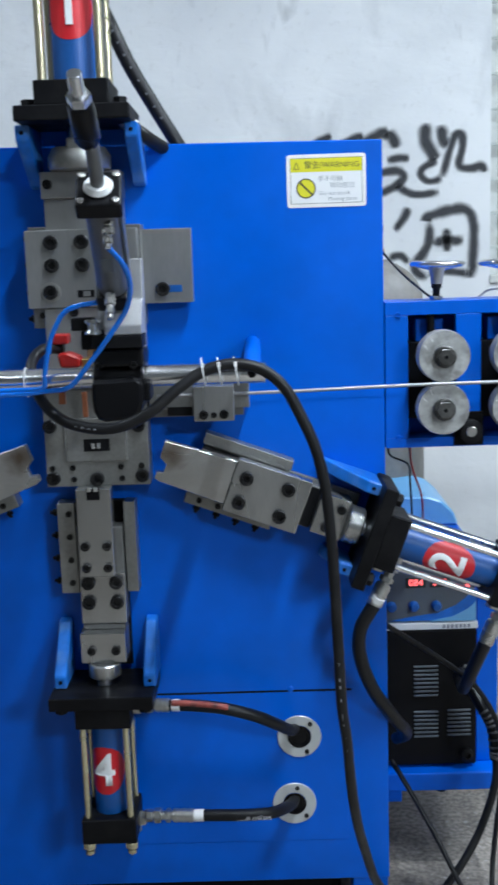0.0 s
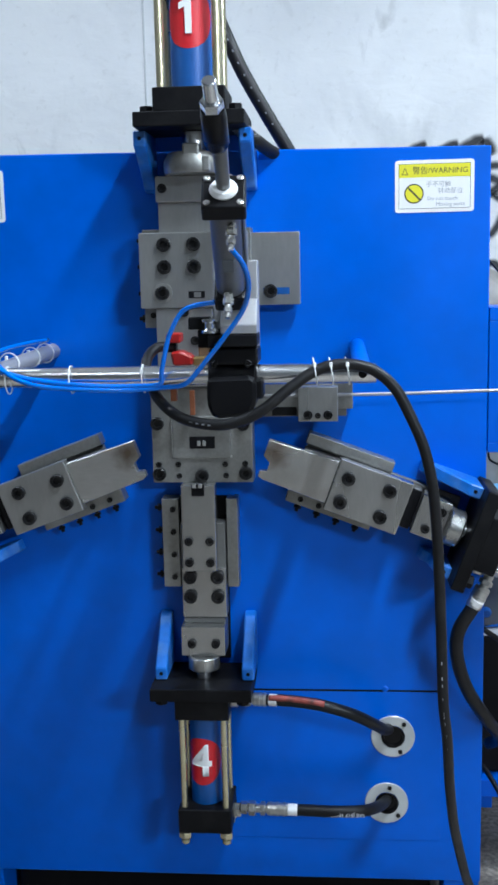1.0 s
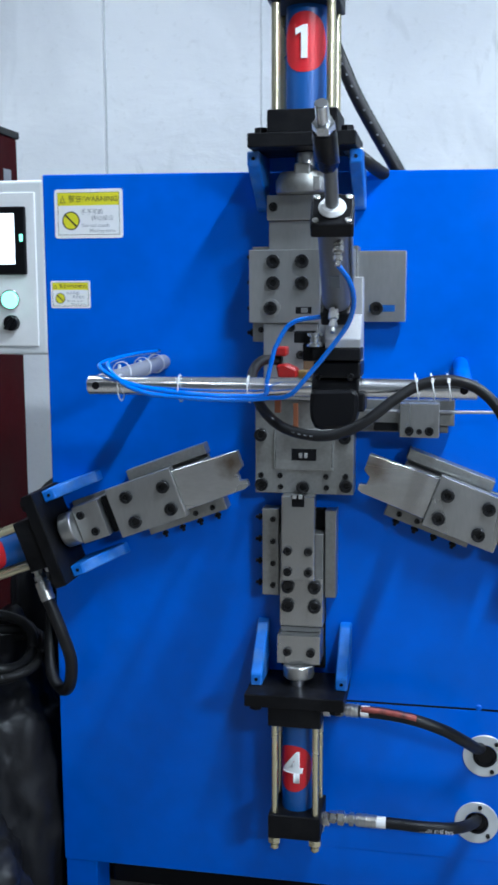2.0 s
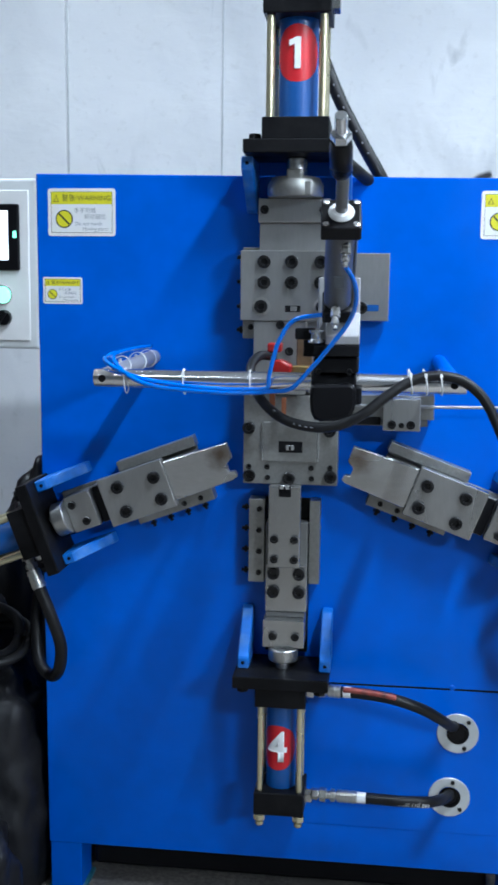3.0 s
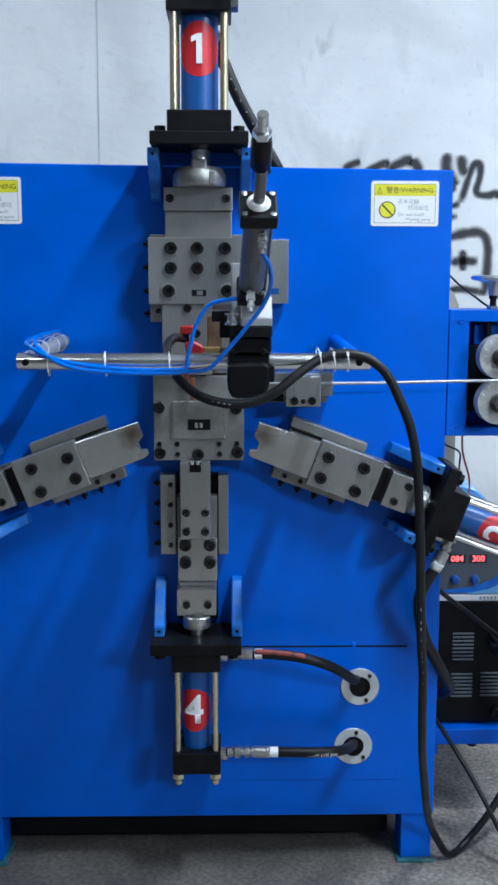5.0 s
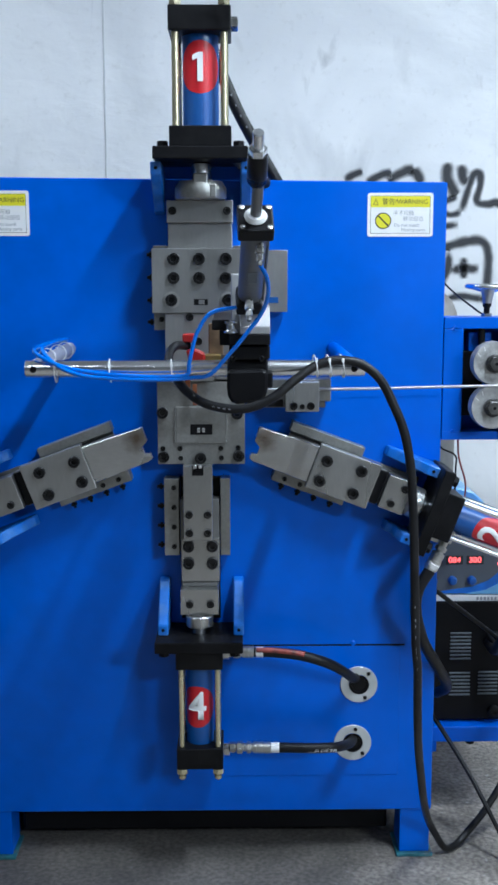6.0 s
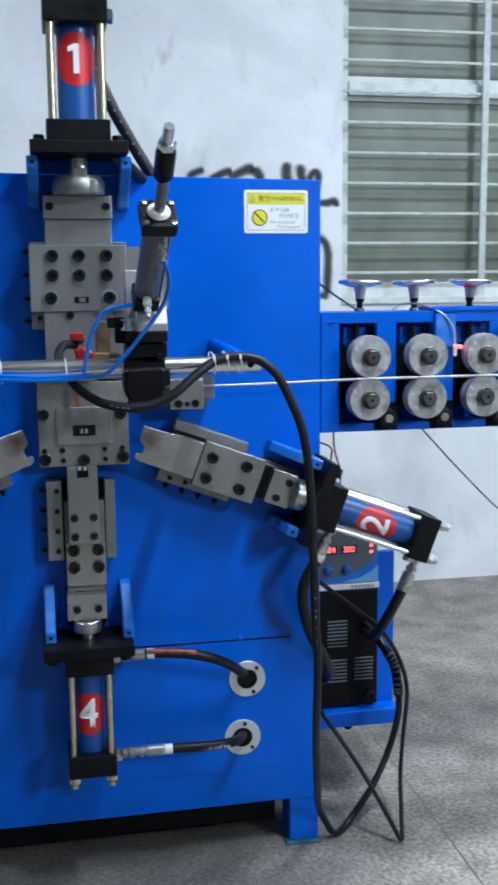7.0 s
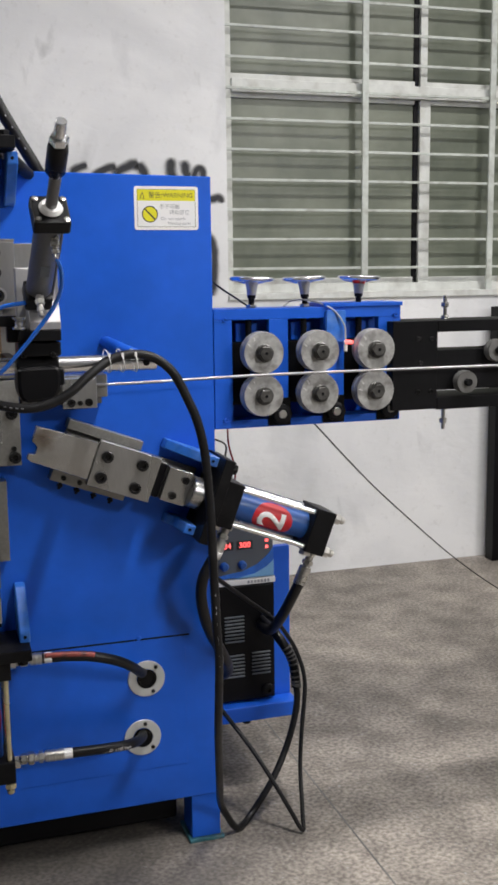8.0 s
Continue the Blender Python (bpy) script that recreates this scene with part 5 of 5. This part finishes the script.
part("strain_sleeve", tube(sleeve_line, 0.0108, 14), BLACK_PLASTIC, cable, "ribbed black strain relief")
ribs = glide(sleeve_line, 8)
for i in range(2, 24, 2):
    f = (ribs[i + 1] - ribs[i]).normalized()
    part("rib", rod(ribs[i], ribs[i] + f * 0.004, 0.0122, 14), GREY_RUBBER, cable)

lead = thing("thin_cable", "thin black cable crossing down to the floor", "cable")
part("rubber", tube([(0.465, 0.01, 0.572), (0.543, 0.06, 0.504), (0.615, 0.09, 0.442), (0.650, 0.10, 0.400), (0.678, 0.10, 0.347), (0.691, 0.09, 0.282), (0.672, 0.06, 0.184), (0.657, 0.03, 0.115), (0.643, -0.02, 0.04), (0.634, -0.045, 0.010), (0.61, -0.03, 0.055), (0.579, 0.0, 0.116), (0.55, 0.05, 0.167), (0.507, 0.12, 0.23), (0.49, 0.15, 0.25)], 0.0048, 10), RUBBER, lead)
cord = thing("loose_lead", "thin dark cord sloping from the arm to the floor", "cord")
part("line", tube([(0.700, 0.08, 0.881), (0.86, 0.215, 0.745), (1.02, 0.351, 0.618), (1.35, 0.63, 0.375), (1.67, 0.90, 0.165), (1.88, 1.08, 0.05), (2.05, 1.22, 0.003)], 0.0019, 8), RUBBER, cord)
cord2 = thing("loose_lead", "thin black lead beside the frame's notch", "cord")
part("line", tube([(0.44, 0.3, 1.28), (0.50, 0.15, 1.18), (0.535, 0.045, 1.135), (0.550, 0.03, 1.123)], 0.002, 8), RUBBER, cord2)
cord3 = thing("loose_lead", "thin red lead hanging behind the tilted cylinder", "cord")
part("line", tube([(0.52, 0.09, 0.885), (0.525, 0.1, 0.83), (0.545, 0.12, 0.77), (0.56, 0.2, 0.70), (0.57, 0.26, 0.63)], 0.002, 8), RED_PLASTIC, cord3)
cord4 = thing("loose_lead", "thin black lead hanging behind the tilted cylinder", "cord")
part("line", tube([(0.485, 0.09, 0.885), (0.487, 0.1, 0.85), (0.52, 0.11, 0.83), (0.528, 0.14, 0.79), (0.55, 0.25, 0.63)], 0.002, 8), RUBBER, cord4)


cord5 = thing("loose_lead", "red and black lead with a plug beside the frame", "cord")
part("line", tube([(-0.474, 0.30, 1.02), (-0.482, 0.28, 0.985), (-0.498, 0.27, 0.975), (-0.515, 0.28, 0.985), (-0.52, 0.30, 1.01)], 0.002, 8), RED_PLASTIC, cord5)
part("plug", join(rod((-0.474, 0.28, 1.035), (-0.505, 0.28, 1.02), 0.012, 14), rod((-0.505, 0.28, 1.02), (-0.518, 0.285, 1.005), 0.007, 12)), BLACK_PLASTIC, cord5, "black rubber plug")


# ---- warning labels ----
def warning_label(x0, x1, z0, z1, big):
    w, h = x1 - x0, z1 - z0
    t = thing("warning_label", "white and yellow machine warning label on the blue front" if big else "small white and yellow warning label on the blue front", "label", pose(x0, -0.0003, z0), "warning labels")
    c = 0.055 * h
    rounded = [(x + c * math.cos(a), z + c * math.sin(a)) for x, z, a0_ in ((w - c, h - c, 0), (c, h - c, 90), (c, c, 180), (w - c, c, 270)) for a in (radians(a0_), radians(a0_ + 45), radians(a0_ + 90))]
    part("sheet", prism(rounded, "y", -0.0008, 0, 0), WHITE_DECAL, t)
    i = 0.07 * h
    b = 0.0007
    part("border", join(box(i, w - i, -0.0011, -0.0008, i, i + b, 0), box(i, w - i, -0.0011, -0.0008, h - i - b, h - i, 0), box(i, i + b, -0.0011, -0.0008, i + b, h - i - b, 0), box(w - i - b, w - i, -0.0011, -0.0008, i + b, h - i - b, 0)), INK, t)
    part("band", box(i + b, w - i - b, -0.0012, -0.0008, h * 0.67, h - i - b, 0), YELLOW_DECAL, t, "yellow band")
    part("heading", moved(words("警告/WARNING", h * 0.105, 0, 0.0002), pose(w * 0.57, -0.0012, h * 0.79)), INK, t)
    tri = prism([(w * 0.085, h * 0.72), (w * 0.165, h * 0.72), (w * 0.125, h * 0.865)], "y", -0.0015, -0.0012, 0)
    part("triangle", tri, INK, t)
    part("triangle_fill", prism([(w * 0.098, h * 0.733), (w * 0.152, h * 0.733), (w * 0.125, h * 0.835)], "y", -0.0018, -0.0015, 0), YELLOW_DECAL, t)
    r = h * 0.19
    c = (w * 0.24, h * 0.36)
    part("sign_ring", lathe([(0, 0), (r, 0), (r, 0.0004), (0, 0.0004)], pose(c[0], -0.0008, c[1], 90), 30), INK, t)
    part("sign_disc", lathe([(0, 0), (r * 0.87, 0), (r * 0.87, 0.0004), (0, 0.0004)], pose(c[0], -0.0012, c[1], 90), 30), YELLOW_DECAL, t)
    part("sign_bar", moved(box(-r * 0.85, r * 0.85, -0.0018, -0.0016, -r * 0.09, r * 0.09, 0), pose(c[0], 0, c[1], 0, 45, 0)), INK, t)
    for s, x, z, k in (("手不可触", 0.55, 0.53, 0.085), ("转动部位", 0.70, 0.40, 0.085), ("Do not touch", 0.60, 0.26, 0.075), ("Moving parts", 0.70, 0.15, 0.075)):
        part("line_of_text", moved(words(s, h * k, 0, 0.0002), pose(w * x, -0.0008, h * z)), GREY_INK, t)


warning_label(0.316, 0.441, 1.272, 1.3535, True)
warning_label(-0.4485, -0.3245, 1.274, 1.358, True)
warning_label(-0.460, -0.387, 1.153, 1.201, False)

# ---- control box on its stand ----
ctl = thing("control_box", "pale grey operator control box with a lit screen", "control box")
part("case", box(-0.83, -0.4685, 0.0, 0.16, 1.070, 1.376, 0.006, 3), GREY_BOX, ctl)
part("front_panel", box(-0.815, -0.484, -0.004, 0.0, 1.085, 1.355, 0.002), WHITE_PLASTIC, ctl)
part("screen_bezel", box(-0.75, -0.500, -0.012, -0.004, 1.212, 1.330, 0.003), BLACK_PLASTIC, ctl, "black screen bezel")
part("screen", box(-0.74, -0.520, -0.0135, -0.012, 1.230, 1.318, 0.0005), SCREEN, ctl, "glowing white screen")
part("indicator", box(-0.511, -0.505, -0.0125, -0.012, 1.27, 1.282, 0), GREEN_LED, ctl)
part("green_button", lathe([(0, 0), (0.015, 0), (0.015, 0.008), (0.012, 0.012), (0, 0.014)], pose(-0.534, -0.004, 1.168, 90), 24), GREEN_LED, ctl, "lit green push button")
part("button_ring", lathe([(0.0155, 0), (0.018, 0), (0.018, 0.004), (0.0155, 0.005)], pose(-0.534, -0.004, 1.168, 90), 24), CHROME, ctl)
part("selector_knob", join(rod((-0.532, -0.004, 1.127), (-0.532, -0.016, 1.127), 0.014), moved(box(-0.003, 0.003, -0.026, -0.016, -0.013, 0.013, 0.001), pose(-0.532, 0, 1.127, 0, 35, 0))), BLACK_PLASTIC, ctl)
part("red_button", lathe([(0, 0), (0.014, 0), (0.016, 0.008), (0.012, 0.014), (0, 0.015)], pose(-0.580, -0.004, 1.127, 90), 24), WINE_GLOSS, ctl, "dark red push button")
part("stand", box(-0.82, -0.76, 0.09, 0.15, 0.01, 1.07, 0.003), BLACK_PAINT, ctl)
part("stand_foot", box(-0.92, -0.66, 0.0, 0.24, 0, 0.01, 0.002), BLACK_PAINT, ctl)

# ---- dark red machine behind, black heap beside the frame ----
red = thing("red_cabinet", "tall dark red enamelled machine cabinet behind the control box", "cabinet")
part("body", box(-1.75, -0.978, 0.52, 1.1, 0.06, 1.61, 0.006), WINE, red)
part("plinth", box(-1.73, -1.0, 0.54, 1.08, 0, 0.06, 0.002), BLACK_PAINT, red)
part("top_cap", box(-1.76, -0.972, 0.51, 1.106, 1.61, 1.63, 0.004), BLACK_PAINT, red)
part("door", box(-1.68, -1.03, 0.512, 0.52, 0.12, 1.02, 0.003), WINE, red)
part("sticker", box(-0.978, -0.9772, 1.0, 1.05, 1.44, 1.52, 0), GREY_INK, red)


def heap(name, label, cx, cy, rx, ry, h, seed):
    bm = bmesh.new()
    bmesh.ops.create_icosphere(bm, subdivisions=5, radius=1)
    for v in bm.verts:
        p = v.co.copy()
        k = 1 + 0.22 * noise.noise(p * 1.9 + Vector((seed, 0, 0))) + 0.13 * abs(noise.noise(Vector((p.x * 2.2, p.y * 2.2, p.z * 7)) + Vector((0, seed, 0)))) + 0.04 * noise.noise(p * 13)
        z = max(p.z * k, -0.35)
        v.co = Vector((cx + rx * p.x * k, cy + ry * p.y * k, (z + 0.35) / 1.35 * h))
    for f in bm.faces:
        f.smooth = True
    return tagged(part(name, bm, BAG), label, "plastic sack")


heap("black_sack", "crumpled black plastic sack full of scrap on the floor", -0.63, 0.10, 0.15, 0.20, 0.50, 1.0)
heap("black_sack", "low crumpled black plastic sack on the floor", -0.59, -0.16, 0.10, 0.13, 0.24, 4.0)
heap("black_sack", "tall crumpled black plastic sack beside the frame", -0.61, 0.42, 0.125, 0.18, 0.76, 7.0)
heap("black_sack", "crumpled black plastic sack by the red cabinet", -0.90, 0.28, 0.15, 0.18, 0.56, 9.0)

coil = thing("coiled_hose", "loosely coiled black rubber hose on the sacks", "hose")
for k, (r, dx, dz, tilt) in enumerate(((0.085, 0.0, 0.0, 18), (0.078, 0.012, 0.016, 24), (0.09, -0.012, 0.030, 30), (0.07, 0.006, 0.044, 36))):
    turn = pose(-0.60 + dx, 0.03 - 0.008 * k, 0.485 + dz, tilt, 8 * k - 10, 5 * k)
    part("loop", tube([turn @ Vector((r * math.cos(a), r * 0.9 * math.sin(a), 0.004 * math.sin(3 * a))) for a in np.linspace(0, 2 * math.pi, 17)], 0.0095, 12, 3), RUBBER, coil)

# ---- welding machine on its trolley ----
wel = thing("welding_machine", "welding power source with red digits and black louvred front", "welding machine")
part("case", box(0.4695, 0.667, 0.236, 0.72, 0.196, 0.640, 0.006), BLUE, wel)
part("front_panel", box(0.4715, 0.665, 0.222, 0.2355, 0.498, 0.632, 0.006), PANEL_GREY, wel, "grey control panel")
swoosh = prism([(0.50, 0.5), (0.664, 0.5), (0.664, 0.566), (0.650, 0.549), (0.625, 0.529), (0.59, 0.515), (0.53, 0.507)], "y", 0.2205, 0.222, 0)
part("blue_band", swoosh, BLUE_LIGHT, wel)
part("white_band", prism([(0.57, 0.4985), (0.664, 0.4985), (0.664, 0.536), (0.648, 0.522), (0.62, 0.508)], "y", 0.2190, 0.2205, 0), PALE_BLUE, wel, "pale blue swept band")
part("white_strip", box(0.4715, 0.668, 0.219, 0.235, 0.482, 0.496, 0.002), WHITE_PLASTIC, wel)
part("print_mark", join(*[box(0.60 + 0.008 * k, 0.605 + 0.008 * k, 0.2185, 0.219, 0.485, 0.492, 0) for k in range(7)]), GREY_INK, wel)
part("lower_front", box(0.4715, 0.667, 0.224, 0.2355, 0.20, 0.480, 0.004), BLACK_PAINT, wel, "black louvred lower front")
for x0, x1, z0, rows_ in ((0.545, 0.592, 0.345, 8), (0.545, 0.592, 0.26, 7), (0.610, 0.655, 0.262, 7)):
    for k in range(rows_):
        part("louvre", box(x0, x1, 0.2205, 0.2238, z0 + k * 0.0085, z0 + k * 0.0085 + 0.004, 0.001), PANEL_GREY, wel)
for s, x in (("084", 0.549), ("300", 0.595)):
    part("display_window", box(x - 0.019, x + 0.019, 0.2205, 0.222, 0.566, 0.586, 0.0005), INK, wel)
    part("digits", moved(words(s, 0.013, 0, 0.0003), pose(x, 0.2203, 0.576)), RED_LED, wel, "glowing red digits")
part("indicator", join(box(0.645, 0.651, 0.2205, 0.222, 0.58, 0.586, 0), box(0.645, 0.651, 0.2205, 0.222, 0.565, 0.571, 0)), RED_LED, wel)
for x in (0.502, 0.545, 0.588):
    part("knob", lathe([(0, 0), (0.010, 0), (0.010, 0.008), (0.007, 0.014), (0, 0.015)], pose(x, 0.222, 0.530, 90), 20), BLUE_DEEP, wel, "dark blue knob")
part("socket", lathe([(0, 0), (0.016, 0), (0.016, 0.008), (0.011, 0.012), (0.006, 0.012), (0.006, 0.004), (0, 0.004)], pose(0.645, 0.224, 0.395, 90), 20), BLACK_PLASTIC, wel)
part("socket", lathe([(0, 0), (0.014, 0), (0.014, 0.008), (0.010, 0.010), (0.006, 0.010), (0.006, 0.004), (0, 0.004)], pose(0.648, 0.224, 0.222, 90), 20), BLACK_PLASTIC, wel)
tro = thing("welder_shelf", "blue steel shelf bracketed to the frame under the welder", "shelf")
part("tray", box(0.4685, 0.715, 0.20, 0.78, 0.158, 0.195, 0.003), BLUE, tro)
part("upright", box(0.671, 0.712, 0.245, 0.262, 0.195, 0.56, 0.002), BLUE, tro)
part("wall_bracket", box(0.4685, 0.52, 0.22, 0.46, 0.125, 0.1575, 0.002), BLUE, tro)
part("stud_end", rod((0.60, 0.24, 0.138), (0.60, 0.24, 0.158), 0.01), BLACK, tro)
fdr = thing("wire_feeder", "pale blue sheet metal wire feeder cover behind the welder", "wire feeder")
part("cover", prism([(0.475, 0.641), (0.665, 0.641), (0.655, 0.668), (0.63, 0.692), (0.60, 0.702), (0.475, 0.702)], "y", 0.40, 0.62, 0.004), PALE_BLUE, fdr)

bottle = thing("gas_bottle", "grey steel gas bottle with a brass valve behind the frame", "gas bottle", pose(0.530, 0.70, 0))
part("body", lathe([(0, 0), (0.105, 0), (0.11, 0.01), (0.11, 1.085), (0.107, 1.11), (0.095, 1.138), (0.074, 1.160), (0.05, 1.174), (0.036, 1.180), (0.034, 1.185), (0, 1.185)], None, 36), BOTTLE, bottle)
part("valve", join(rod((0, 0, 1.185), (0, 0, 1.245), 0.016), rod((0, -0.04, 1.215), (0, 0.03, 1.215), 0.012), hexbar((0, 0, 1.198), (0, 0, 1.21), 0.024)), BRASS, bottle, "brass valve")
part("valve_wheel", rod((0, 0, 1.245), (0, 0, 1.262), 0.022), BLACK_PLASTIC, bottle)
plank = tagged(part("wooden_post", box(0.612, 0.685, 1.55, 1.60, 0, 0.98, 0.003), WOOD), "rough bare wooden post leaning by the wall", "post")
pole = tagged(part("steel_post", box(2.13, 2.19, 1.70, 1.76, 0, 1.05, 0.003), BLACK_PAINT), "black painted steel post by the wall", "post")

# ---- unseen ceiling lamps, added to carry the tube lights ----
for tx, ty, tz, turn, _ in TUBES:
    t = thing("unseen_ceiling_lamp", "unseen white batten ceiling lamp with a lit tube", "lamp", pose(tx, ty, tz, 0, 0, turn), "ceiling lamps")
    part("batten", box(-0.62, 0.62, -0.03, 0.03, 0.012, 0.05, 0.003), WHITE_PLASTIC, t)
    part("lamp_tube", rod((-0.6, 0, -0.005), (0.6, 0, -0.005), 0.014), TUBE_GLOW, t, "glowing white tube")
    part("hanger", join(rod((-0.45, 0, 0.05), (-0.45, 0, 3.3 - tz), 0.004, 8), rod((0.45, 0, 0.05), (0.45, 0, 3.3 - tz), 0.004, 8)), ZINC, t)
